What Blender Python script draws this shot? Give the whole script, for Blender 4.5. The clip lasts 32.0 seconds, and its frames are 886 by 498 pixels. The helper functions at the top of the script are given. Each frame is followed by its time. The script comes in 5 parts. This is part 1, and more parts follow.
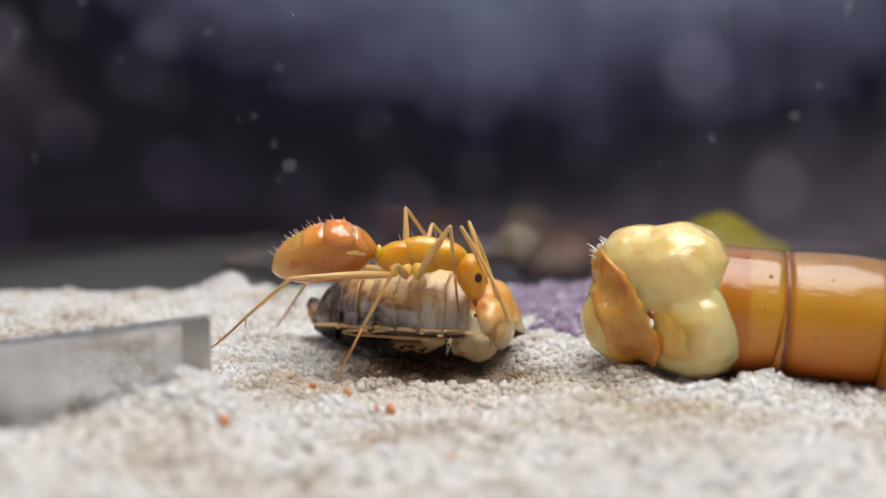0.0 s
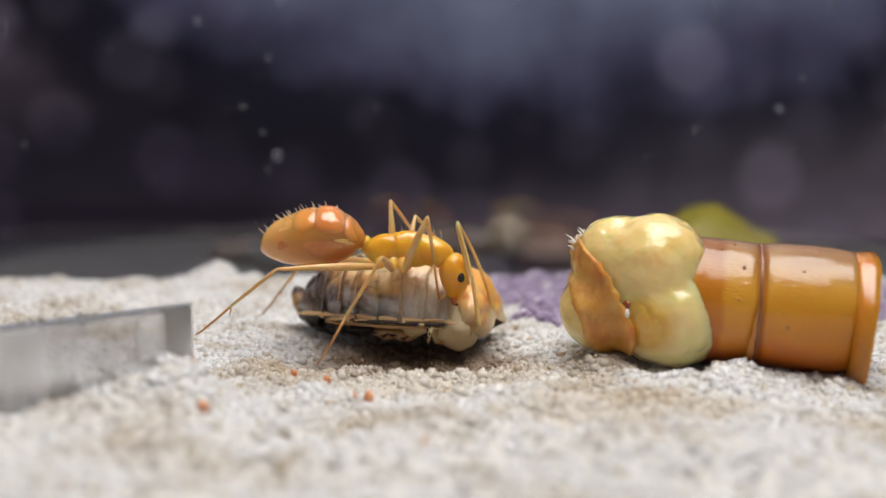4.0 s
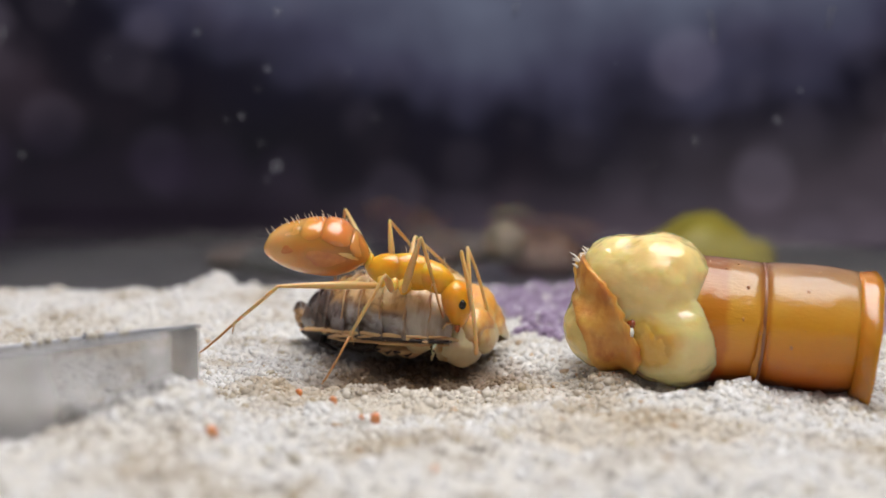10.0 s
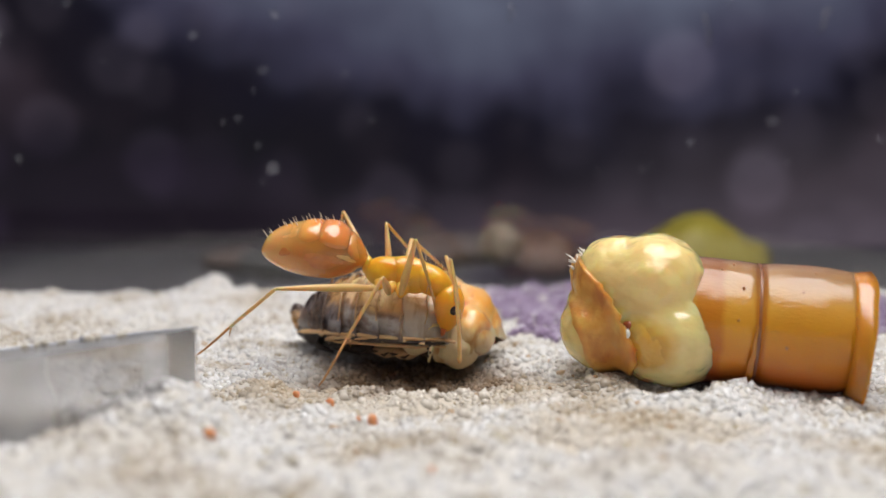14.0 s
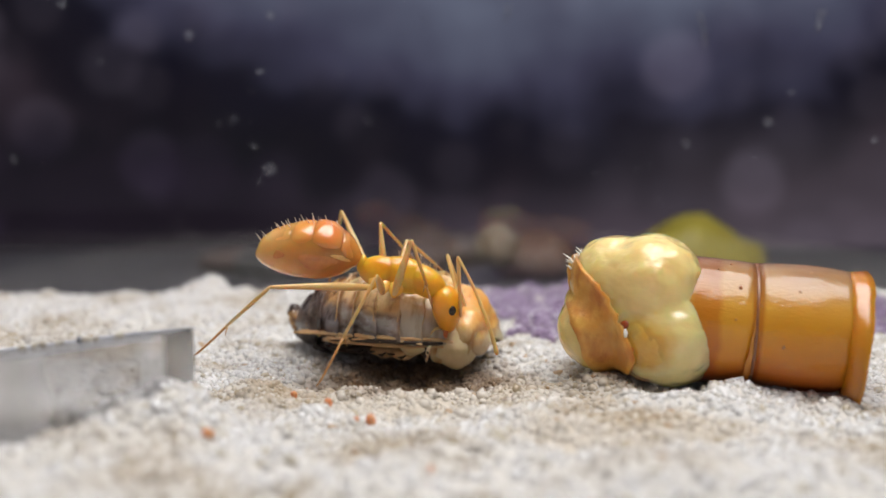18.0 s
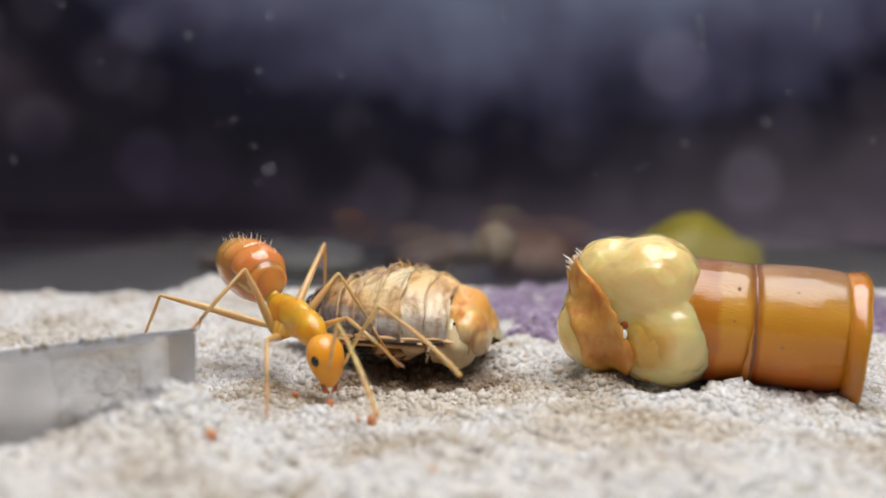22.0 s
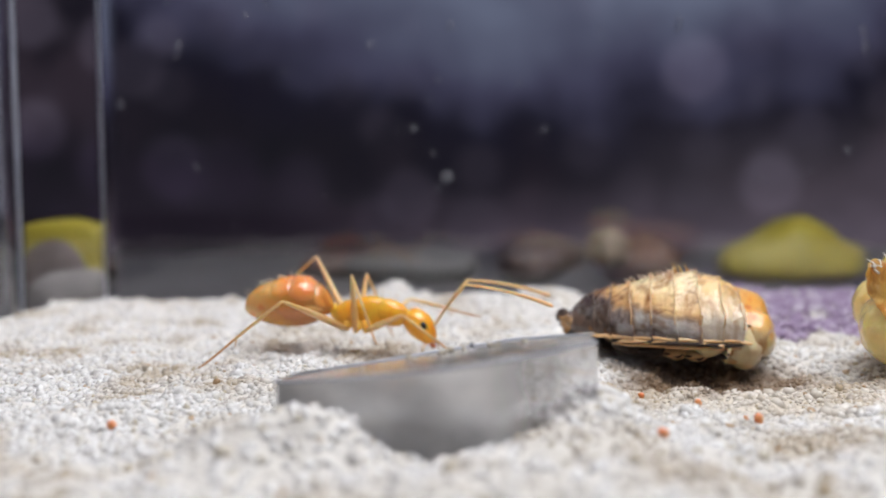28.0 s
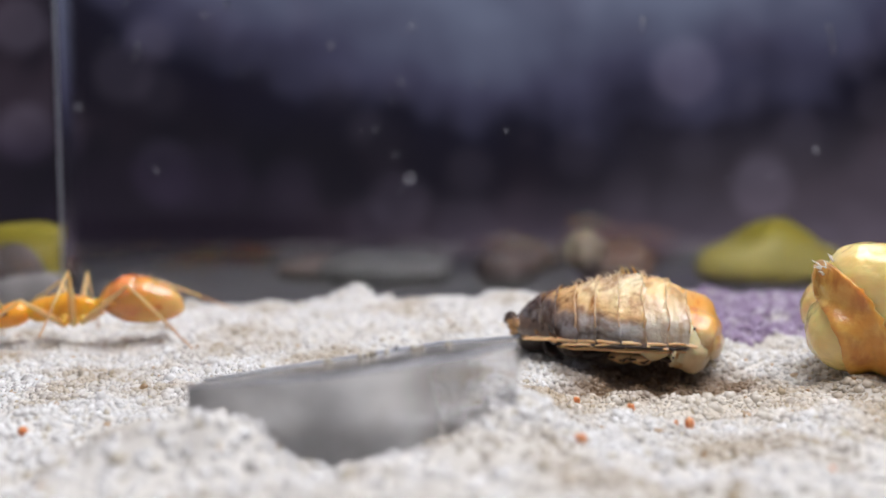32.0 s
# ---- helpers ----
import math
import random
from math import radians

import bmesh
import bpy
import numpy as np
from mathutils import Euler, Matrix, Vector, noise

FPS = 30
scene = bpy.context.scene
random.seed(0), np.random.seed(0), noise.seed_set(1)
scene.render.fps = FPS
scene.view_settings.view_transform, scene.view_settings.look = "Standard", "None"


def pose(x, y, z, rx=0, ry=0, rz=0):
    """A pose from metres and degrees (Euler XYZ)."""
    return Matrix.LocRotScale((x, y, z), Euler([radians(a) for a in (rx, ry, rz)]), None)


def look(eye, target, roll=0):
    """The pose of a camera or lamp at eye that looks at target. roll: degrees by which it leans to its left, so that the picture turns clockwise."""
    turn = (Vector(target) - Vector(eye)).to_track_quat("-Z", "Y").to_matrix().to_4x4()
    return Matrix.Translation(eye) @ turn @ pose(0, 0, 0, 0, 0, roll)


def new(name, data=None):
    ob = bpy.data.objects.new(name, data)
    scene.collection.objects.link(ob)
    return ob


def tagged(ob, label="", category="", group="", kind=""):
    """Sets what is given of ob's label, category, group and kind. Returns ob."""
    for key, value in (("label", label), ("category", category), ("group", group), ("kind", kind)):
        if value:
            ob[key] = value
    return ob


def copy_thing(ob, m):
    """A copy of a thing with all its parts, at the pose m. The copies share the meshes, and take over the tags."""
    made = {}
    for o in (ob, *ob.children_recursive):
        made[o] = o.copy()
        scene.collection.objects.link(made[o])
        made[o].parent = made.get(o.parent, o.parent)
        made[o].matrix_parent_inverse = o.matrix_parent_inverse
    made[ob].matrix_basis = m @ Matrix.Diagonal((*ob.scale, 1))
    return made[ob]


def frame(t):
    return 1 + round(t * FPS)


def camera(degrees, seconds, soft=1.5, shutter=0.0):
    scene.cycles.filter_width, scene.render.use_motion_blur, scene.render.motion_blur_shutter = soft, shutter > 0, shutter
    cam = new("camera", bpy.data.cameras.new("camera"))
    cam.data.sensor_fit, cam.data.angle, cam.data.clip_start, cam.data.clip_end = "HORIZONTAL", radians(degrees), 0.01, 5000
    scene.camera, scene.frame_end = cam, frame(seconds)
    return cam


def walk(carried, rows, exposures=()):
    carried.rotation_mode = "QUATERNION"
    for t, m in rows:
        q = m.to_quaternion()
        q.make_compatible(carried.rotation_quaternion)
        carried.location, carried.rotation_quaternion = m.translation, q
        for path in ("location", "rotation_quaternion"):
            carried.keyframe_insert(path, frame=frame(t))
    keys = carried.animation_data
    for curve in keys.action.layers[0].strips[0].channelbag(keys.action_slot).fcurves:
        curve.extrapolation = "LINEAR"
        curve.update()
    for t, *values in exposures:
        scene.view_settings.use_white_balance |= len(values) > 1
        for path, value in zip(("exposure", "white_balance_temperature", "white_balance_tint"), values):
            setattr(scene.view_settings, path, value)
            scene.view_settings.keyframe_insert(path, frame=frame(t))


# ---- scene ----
CM = 0.01  # lengths below are written in centimetres


def at(x, y, z, rx=0, ry=0, rz=0):
    """A pose from centimetres and degrees."""
    return pose(x * CM, y * CM, z * CM, rx, ry, rz)


cam = camera(54.0, 32.0, 1.5, 0.3)
cam.data.dof.use_dof = True
cam.data.dof.focus_distance = 3.04 * CM
cam.data.dof.aperture_fstop = 46.0
# seconds, x, y, z in centimetres, yaw, pitch, roll in degrees
ROWS = [
    (0, 0.0000, 0.0000, 0.5800, -0.000, -3.411, 0.195),
    (0.5, 0.0080, -0.0054, 0.5801, -0.171, -3.497, 0.135),
    (1, 0.0136, -0.0102, 0.5811, -0.154, -3.567, 0.147),
    (1.5, 0.0204, -0.0142, 0.5804, -0.093, -3.663, 0.139),
    (2, 0.0470, -0.0200, 0.5707, -0.117, -3.729, 0.108),
    (2.5, 0.0496, -0.0290, 0.5743, -0.143, -3.845, 0.066),
    (3, 0.0545, -0.0337, 0.5773, -0.113, -3.953, 0.031),
    (3.5, 0.0525, -0.0409, 0.5814, -0.229, -4.052, -0.049),
    (5.5, 0.0460, -0.0501, 0.5946, -0.360, -4.166, -0.118),
    (6, 0.0464, -0.0497, 0.5950, -0.408, -4.169, -0.113),
    (6.5, 0.0477, -0.0502, 0.6000, -0.448, -4.205, -0.139),
    (7, 0.0422, -0.0544, 0.6079, -0.492, -4.231, -0.177),
    (7.5, 0.0378, -0.0554, 0.6162, -0.533, -4.204, -0.163),
    (8, 0.0379, -0.0494, 0.6172, -0.546, -4.135, -0.187),
    (8.5, 0.0320, -0.0519, 0.6193, -0.648, -4.136, -0.149),
    (9, 0.0298, -0.0508, 0.6222, -0.633, -4.103, -0.161),
    (9.5, -0.0079, -0.0559, 0.6360, -0.647, -4.095, -0.156),
    (10, 0.0086, -0.0447, 0.6473, -0.782, -4.086, -0.176),
    (10.5, 0.0094, -0.0478, 0.6469, -0.824, -4.035, -0.189),
    (11, 0.0100, -0.0482, 0.6478, -0.857, -4.031, -0.147),
    (11.5, 0.0074, -0.0499, 0.6453, -0.899, -4.010, -0.127),
    (12, 0.0070, -0.0501, 0.6461, -0.912, -4.019, -0.113),
    (12.5, 0.0089, -0.0496, 0.6466, -0.965, -3.984, -0.091),
    (13, 0.0068, -0.0505, 0.6482, -1.013, -3.947, -0.108),
    (13.5, 0.0081, -0.0503, 0.6498, -0.994, -3.978, -0.079),
    (14, 0.0070, -0.0512, 0.6477, -1.053, -3.960, -0.036),
    (14.5, 0.0084, -0.0501, 0.6466, -1.083, -3.948, -0.020),
    (16.5, 0.0044, -0.0526, 0.6488, -1.229, -3.917, -0.004),
    (17, -0.0001, -0.0547, 0.6459, -1.311, -3.884, -0.019),
    (17.5, -0.0020, -0.0555, 0.6449, -1.369, -3.887, -0.018),
    (18, -0.0004, -0.0538, 0.6435, -1.359, -3.871, 0.014),
    (18.5, -0.0027, -0.0575, 0.6440, -1.375, -3.912, -0.006),
    (19, -0.0020, -0.0592, 0.6422, -1.354, -3.897, 0.015),
    (19.5, 0.0023, -0.0574, 0.6406, -1.336, -3.966, 0.017),
    (20, -0.0078, -0.0614, 0.6505, -1.414, -3.953, -0.005),
    (20.5, -0.0072, -0.0625, 0.6530, -1.420, -3.969, -0.015),
    (21, -0.0052, -0.0659, 0.6561, -1.423, -4.004, -0.039),
    (21.5, -0.0094, -0.0661, 0.6560, -1.495, -4.020, -0.062),
    (22, -0.0092, -0.0657, 0.6538, -1.499, -3.985, 0.003),
    (22.5, -0.0100, -0.0665, 0.6569, -1.509, -4.029, 0.025),
    (23, -0.0147, -0.0638, 0.6524, -1.570, -3.955, -0.001),
    (23.5, -0.0181, -0.0653, 0.6541, -1.628, -3.946, -0.073),
    (24, -0.0283, -0.0738, 0.6470, -1.695, -3.971, -0.016),
    (24.5, -0.0239, -0.0662, 0.6464, -1.784, -3.920, 0.005),
    (25, -0.0438, -0.0749, 0.6318, -1.859, -3.982, 0.036),
    (25.5, -0.3622, -0.2126, 0.5355, -1.826, -3.602, -0.163),
    (26, -1.1402, -0.3527, 0.5117, -2.976, -3.556, -0.176),
    (26.1, -1.3007, -0.3580, 0.5075, -3.079, -3.496, -0.191),
    (26.2, -1.4612, -0.3632, 0.5033, -3.181, -3.437, -0.207),
    (26.3, -1.6218, -0.3685, 0.4991, -3.284, -3.377, -0.222),
    (26.4, -1.7823, -0.3737, 0.4949, -3.386, -3.318, -0.238),
    (26.5, -1.9428, -0.3790, 0.4907, -3.489, -3.258, -0.253),
    (28.5, -1.1147, -0.0843, 0.7116, -2.947, -3.897, 0.360),
    (29, -1.1292, -0.1128, 0.6965, -3.152, -3.696, 0.032),
    (29.5, -1.0760, -0.0736, 0.7027, -3.158, -3.800, 0.210),
    (30, -1.0497, -0.0655, 0.6834, -2.970, -3.686, 0.502),
    (30.5, -1.0525, -0.0753, 0.6864, -3.001, -3.836, 0.463),
    (31, -1.0474, -0.0577, 0.6677, -2.940, -3.664, 0.378),
    (31.5, -1.0320, -0.0711, 0.6824, -3.204, -3.723, 0.237),
    (32, -1.0121, -0.0820, 0.6621, -3.054, -3.511, 0.387),
]
walk(cam, [(t, at(x, y, z, 90 + pitch, roll, yaw)) for t, x, y, z, yaw, pitch, roll in ROWS],
     [(0, 0.0, 6420, 10), (22, 0.0, 6400, 10), (24, 0.02, 6350, 10), (25, 0.09, 6300, 10), (25.5, 0.0, 6260, 10), (26, -0.14, 6220, 10), (26.5, -0.1, 6200, 10), (28.5, 0.12, 6150, 11), (32, 0.12, 6150, 12)])

# ---- light ----
world = bpy.data.worlds.new("room")
scene.world = world
world.use_nodes = True
world.node_tree.nodes["Background"].inputs[0].default_value = (0.74, 0.70, 0.84, 1)
world.node_tree.nodes["Background"].inputs[1].default_value = 0.125


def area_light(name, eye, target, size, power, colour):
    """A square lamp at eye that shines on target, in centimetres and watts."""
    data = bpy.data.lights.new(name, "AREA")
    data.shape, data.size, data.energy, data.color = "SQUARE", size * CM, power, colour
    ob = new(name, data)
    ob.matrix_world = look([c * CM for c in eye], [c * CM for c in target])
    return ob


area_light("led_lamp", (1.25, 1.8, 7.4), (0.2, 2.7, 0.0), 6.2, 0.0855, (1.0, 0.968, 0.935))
scene.view_settings.exposure = 0.0

# ---- materials ----


def material(name, low, high, scale=300.0, rough=0.5, bump=0.0, fine=0.0, **more):
    """A surface whose colour wanders from low to high over noise of two sizes. scale: waves to the metre. more: further inputs of the shader."""
    m = bpy.data.materials.new(name)
    m.use_nodes = True
    t = m.node_tree
    b = t.nodes["Principled BSDF"]
    b.inputs["Roughness"].default_value = rough
    for key, value in more.items():
        b.inputs[key.replace("_", " ")].default_value = value
    co = t.nodes.new("ShaderNodeTexCoord")
    n1, n2 = t.nodes.new("ShaderNodeTexNoise"), t.nodes.new("ShaderNodeTexNoise")
    n1.inputs["Scale"].default_value, n2.inputs["Scale"].default_value = scale, scale * 5.3
    n1.inputs["Detail"].default_value, n2.inputs["Detail"].default_value = 3, 3
    mix = t.nodes.new("ShaderNodeMath")
    mix.operation = "MULTIPLY_ADD"
    mix.inputs[1].default_value = 0.45
    ramp = t.nodes.new("ShaderNodeValToRGB")
    ramp.color_ramp.elements[0].position, ramp.color_ramp.elements[1].position = 0.5, 0.95
    ramp.color_ramp.elements[0].color, ramp.color_ramp.elements[1].color = (*low, 1), (*high, 1)
    for n in (n1, n2):
        t.links.new(co.outputs["Object"], n.inputs["Vector"])
    t.links.new(n2.outputs["Fac"], mix.inputs[0])
    t.links.new(n1.outputs["Fac"], mix.inputs[2])
    t.links.new(mix.outputs[0], ramp.inputs["Fac"])
    t.links.new(ramp.outputs["Color"], b.inputs["Base Color"])
    if bump:
        bp = t.nodes.new("ShaderNodeBump")
        bp.inputs["Strength"].default_value, bp.inputs["Distance"].default_value = bump, 0.0001
        n3 = t.nodes.new("ShaderNodeTexNoise")
        n3.inputs["Scale"].default_value, n3.inputs["Detail"].default_value = fine or scale * 8, 4
        t.links.new(co.outputs["Object"], n3.inputs["Vector"])
        t.links.new(n3.outputs["Fac"], bp.inputs["Height"])
        t.links.new(bp.outputs["Normal"], b.inputs["Normal"])
        t.links.new(bp.outputs["Normal"], b.inputs["Coat Normal"])
    return m


def along(m, axis, start, end, colours, share=1.0, wander=0.15, scale=400.0):
    """Lays a run of colours along an object axis (0 to 2, or a direction), in centimetres, over the colour that m has; wander: how far the borders stray."""
    t = m.node_tree
    b = t.nodes["Principled BSDF"]
    co, sep = t.nodes.new("ShaderNodeTexCoord"), t.nodes.new("ShaderNodeSeparateXYZ")
    rng, ramp = t.nodes.new("ShaderNodeMapRange"), t.nodes.new("ShaderNodeValToRGB")
    rng.inputs["From Min"].default_value, rng.inputs["From Max"].default_value = start * CM, end * CM
    noi, add, mix = t.nodes.new("ShaderNodeTexNoise"), t.nodes.new("ShaderNodeMath"), t.nodes.new("ShaderNodeMix")
    noi.inputs["Scale"].default_value, noi.inputs["Detail"].default_value = scale, 4
    add.operation = "MULTIPLY_ADD"
    add.inputs[1].default_value = wander * 2
    off = t.nodes.new("ShaderNodeMath")
    off.operation = "SUBTRACT"
    off.inputs[1].default_value = wander
    mix.data_type = "RGBA"
    mix.inputs["Factor"].default_value = share
    els = ramp.color_ramp.elements
    while len(els) < len(colours):
        els.new(0.5)
    for e, (p, c) in zip(els, colours):
        e.position, e.color = p, (*c, 1)
    old = b.inputs["Base Color"].links[0].from_socket
    t.links.new(co.outputs["Object"], noi.inputs["Vector"])
    if isinstance(axis, int):
        t.links.new(co.outputs["Object"], sep.inputs[0])
        t.links.new(sep.outputs[axis], rng.inputs["Value"])
    else:
        dot = t.nodes.new("ShaderNodeVectorMath")
        dot.operation = "DOT_PRODUCT"
        dot.inputs[1].default_value = axis
        t.links.new(co.outputs["Object"], dot.inputs[0])
        t.links.new(dot.outputs["Value"], rng.inputs["Value"])
    t.links.new(noi.outputs["Fac"], add.inputs[0])
    t.links.new(rng.outputs["Result"], add.inputs[2])
    t.links.new(add.outputs[0], off.inputs[0])
    t.links.new(off.outputs[0], ramp.inputs["Fac"])
    t.links.new(old, mix.inputs[6])
    t.links.new(ramp.outputs["Color"], mix.inputs[7])
    t.links.new(mix.outputs[2], b.inputs["Base Color"])
    return m


def by_island(m, tints, dark_patch=None):
    """Gives each loose piece of a mesh one of the tints, and a little of its own brightness."""
    t = m.node_tree
    b = t.nodes["Principled BSDF"]
    geo, ramp = t.nodes.new("ShaderNodeNewGeometry"), t.nodes.new("ShaderNodeValToRGB")
    ramp.color_ramp.interpolation = "CONSTANT"
    els = ramp.color_ramp.elements
    while len(els) < len(tints):
        els.new(0.5)
    for e, (p, c) in zip(els, tints):
        e.position, e.color = p, (*c, 1)
    t.links.new(geo.outputs["Random Per Island"], ramp.inputs["Fac"])
    out = ramp.outputs["Color"]
    if dark_patch:
        co, noi, mul = t.nodes.new("ShaderNodeTexCoord"), t.nodes.new("ShaderNodeTexNoise"), t.nodes.new("ShaderNodeMix")
        noi.inputs["Scale"].default_value, noi.inputs["Detail"].default_value = 260.0, 3
        tone = t.nodes.new("ShaderNodeValToRGB")
        tone.color_ramp.elements[0].position, tone.color_ramp.elements[1].position = 0.36, 0.50
        tone.color_ramp.elements[0].color, tone.color_ramp.elements[1].color = (*dark_patch, 1), (1, 1, 1, 1)
        mul.data_type, mul.blend_type = "RGBA", "MULTIPLY"
        mul.inputs["Factor"].default_value = 1.0
        t.links.new(co.outputs["Object"], noi.inputs["Vector"])
        t.links.new(noi.outputs["Fac"], tone.inputs["Fac"])
        t.links.new(out, mul.inputs[6])
        t.links.new(tone.outputs["Color"], mul.inputs[7])
        out = mul.outputs[2]
    t.links.new(out, b.inputs["Base Color"])
    return m


def dark_patch(m, centre, reach, tint, scale=900.0):
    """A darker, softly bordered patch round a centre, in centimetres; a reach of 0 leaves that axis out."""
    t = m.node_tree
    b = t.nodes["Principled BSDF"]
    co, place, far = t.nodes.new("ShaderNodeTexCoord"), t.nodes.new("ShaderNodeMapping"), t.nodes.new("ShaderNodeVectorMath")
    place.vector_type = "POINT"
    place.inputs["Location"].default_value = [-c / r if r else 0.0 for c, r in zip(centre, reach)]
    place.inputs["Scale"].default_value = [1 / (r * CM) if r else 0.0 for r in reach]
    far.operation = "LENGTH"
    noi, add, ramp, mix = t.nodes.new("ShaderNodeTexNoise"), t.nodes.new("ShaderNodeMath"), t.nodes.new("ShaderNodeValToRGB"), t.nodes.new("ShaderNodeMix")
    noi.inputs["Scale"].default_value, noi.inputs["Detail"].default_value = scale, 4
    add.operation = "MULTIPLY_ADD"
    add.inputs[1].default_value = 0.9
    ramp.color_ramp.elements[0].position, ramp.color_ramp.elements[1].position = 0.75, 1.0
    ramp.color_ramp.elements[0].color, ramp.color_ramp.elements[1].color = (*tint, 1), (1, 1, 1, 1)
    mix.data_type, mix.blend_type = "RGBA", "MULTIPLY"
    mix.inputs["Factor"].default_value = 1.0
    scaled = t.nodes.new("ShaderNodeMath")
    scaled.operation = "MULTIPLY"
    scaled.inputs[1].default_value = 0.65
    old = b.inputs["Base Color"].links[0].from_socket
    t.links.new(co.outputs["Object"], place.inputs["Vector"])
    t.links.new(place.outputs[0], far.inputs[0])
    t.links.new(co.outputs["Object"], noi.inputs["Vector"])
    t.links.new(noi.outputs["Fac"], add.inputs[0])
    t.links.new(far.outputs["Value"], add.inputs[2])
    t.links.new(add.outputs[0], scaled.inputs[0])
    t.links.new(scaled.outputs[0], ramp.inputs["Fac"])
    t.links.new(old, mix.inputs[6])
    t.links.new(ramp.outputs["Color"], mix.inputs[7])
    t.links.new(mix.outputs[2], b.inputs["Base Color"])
    return m


def mottle(m, tint, scale, start, end, stretch=(1, 1, 1)):
    """Darker veins and blotches over the colour that m has."""
    t = m.node_tree
    b = t.nodes["Principled BSDF"]
    co, place, noi = t.nodes.new("ShaderNodeTexCoord"), t.nodes.new("ShaderNodeMapping"), t.nodes.new("ShaderNodeTexNoise")
    ramp, mix = t.nodes.new("ShaderNodeValToRGB"), t.nodes.new("ShaderNodeMix")
    place.inputs["Scale"].default_value = stretch
    place.inputs["Rotation"].default_value = (0, 0.6, 0)
    noi.inputs["Scale"].default_value, noi.inputs["Detail"].default_value = scale, 5
    ramp.color_ramp.elements[0].position, ramp.color_ramp.elements[1].position = start, end
    ramp.color_ramp.elements[0].color, ramp.color_ramp.elements[1].color = (*tint, 1), (1, 1, 1, 1)
    mix.data_type, mix.blend_type = "RGBA", "MULTIPLY"
    mix.inputs["Factor"].default_value = 1.0
    old = b.inputs["Base Color"].links[0].from_socket
    t.links.new(co.outputs["Object"], place.inputs["Vector"])
    t.links.new(place.outputs[0], noi.inputs["Vector"])
    t.links.new(noi.outputs["Fac"], ramp.inputs["Fac"])
    t.links.new(old, mix.inputs[6])
    t.links.new(ramp.outputs["Color"], mix.inputs[7])
    t.links.new(mix.outputs[2], b.inputs["Base Color"])
    return m


def backdrop_glow(name):
    """The dark room far behind, out of focus, painted as emission: navy dusk with a paler haze above and faint round
    lights.
    """
    m = bpy.data.materials.new(name)
    m.use_nodes = True
    t = m.node_tree
    b = t.nodes["Principled BSDF"]
    b.inputs["Base Color"].default_value = (0.01, 0.01, 0.015, 1)
    b.inputs["Roughness"].default_value = 1.0
    co, sep = t.nodes.new("ShaderNodeTexCoord"), t.nodes.new("ShaderNodeSeparateXYZ")
    rng, n1, add = t.nodes.new("ShaderNodeMapRange"), t.nodes.new("ShaderNodeTexNoise"), t.nodes.new("ShaderNodeMath")
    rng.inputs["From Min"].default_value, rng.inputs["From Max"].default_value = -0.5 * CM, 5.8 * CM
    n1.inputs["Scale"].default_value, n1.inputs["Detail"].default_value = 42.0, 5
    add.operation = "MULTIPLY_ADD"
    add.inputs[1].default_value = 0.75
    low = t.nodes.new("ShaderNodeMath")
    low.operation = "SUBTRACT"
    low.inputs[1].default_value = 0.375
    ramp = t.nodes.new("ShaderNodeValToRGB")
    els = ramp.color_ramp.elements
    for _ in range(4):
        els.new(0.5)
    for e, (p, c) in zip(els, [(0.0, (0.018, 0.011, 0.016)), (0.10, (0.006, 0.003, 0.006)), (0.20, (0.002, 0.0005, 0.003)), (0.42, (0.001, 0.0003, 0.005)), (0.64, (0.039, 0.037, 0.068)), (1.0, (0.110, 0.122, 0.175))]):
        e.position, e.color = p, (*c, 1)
    vor, disc = t.nodes.new("ShaderNodeTexVoronoi"), t.nodes.new("ShaderNodeMapRange")
    vor.inputs["Scale"].default_value, vor.inputs["Randomness"].default_value = 46.0, 1.0
    disc.inputs["From Min"].default_value, disc.inputs["From Max"].default_value = 0.41, 0.37
    disc.clamp = True
    pick, gain = t.nodes.new("ShaderNodeMath"), t.nodes.new("ShaderNodeMix")
    pick.operation = "MULTIPLY"
    fade = t.nodes.new("ShaderNodeSeparateXYZ")
    cut = t.nodes.new("ShaderNodeMapRange")
    cut.inputs["From Min"].default_value, cut.inputs["From Max"].default_value = 0.12, 1.0
    gain.data_type, gain.blend_type = "RGBA", "ADD"
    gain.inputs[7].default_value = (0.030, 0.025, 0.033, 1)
    t.links.new(co.outputs["Object"], sep.inputs[0])
    t.links.new(co.outputs["Object"], n1.inputs["Vector"])
    t.links.new(co.outputs["Object"], vor.inputs["Vector"])
    lean = t.nodes.new("ShaderNodeMath")
    lean.operation = "MULTIPLY_ADD"
    lean.inputs[1].default_value = -2.3
    shift, square = t.nodes.new("ShaderNodeMath"), t.nodes.new("ShaderNodeMath")
    shift.operation, square.operation = "SUBTRACT", "POWER"
    shift.inputs[1].default_value, square.inputs[1].default_value = 0.028, 2.0
    t.links.new(sep.outputs[0], shift.inputs[0])
    t.links.new(shift.outputs[0], square.inputs[0])
    t.links.new(square.outputs[0], lean.inputs[0])
    t.links.new(sep.outputs[2], lean.inputs[2])
    t.links.new(lean.outputs[0], rng.inputs["Value"])
    t.links.new(n1.outputs["Fac"], add.inputs[0])
    t.links.new(rng.outputs["Result"], add.inputs[2])
    t.links.new(add.outputs[0], low.inputs[0])
    t.links.new(low.outputs[0], ramp.inputs["Fac"])
    t.links.new(vor.outputs["Distance"], disc.inputs["Value"])
    t.links.new(vor.outputs["Color"], fade.inputs[0])
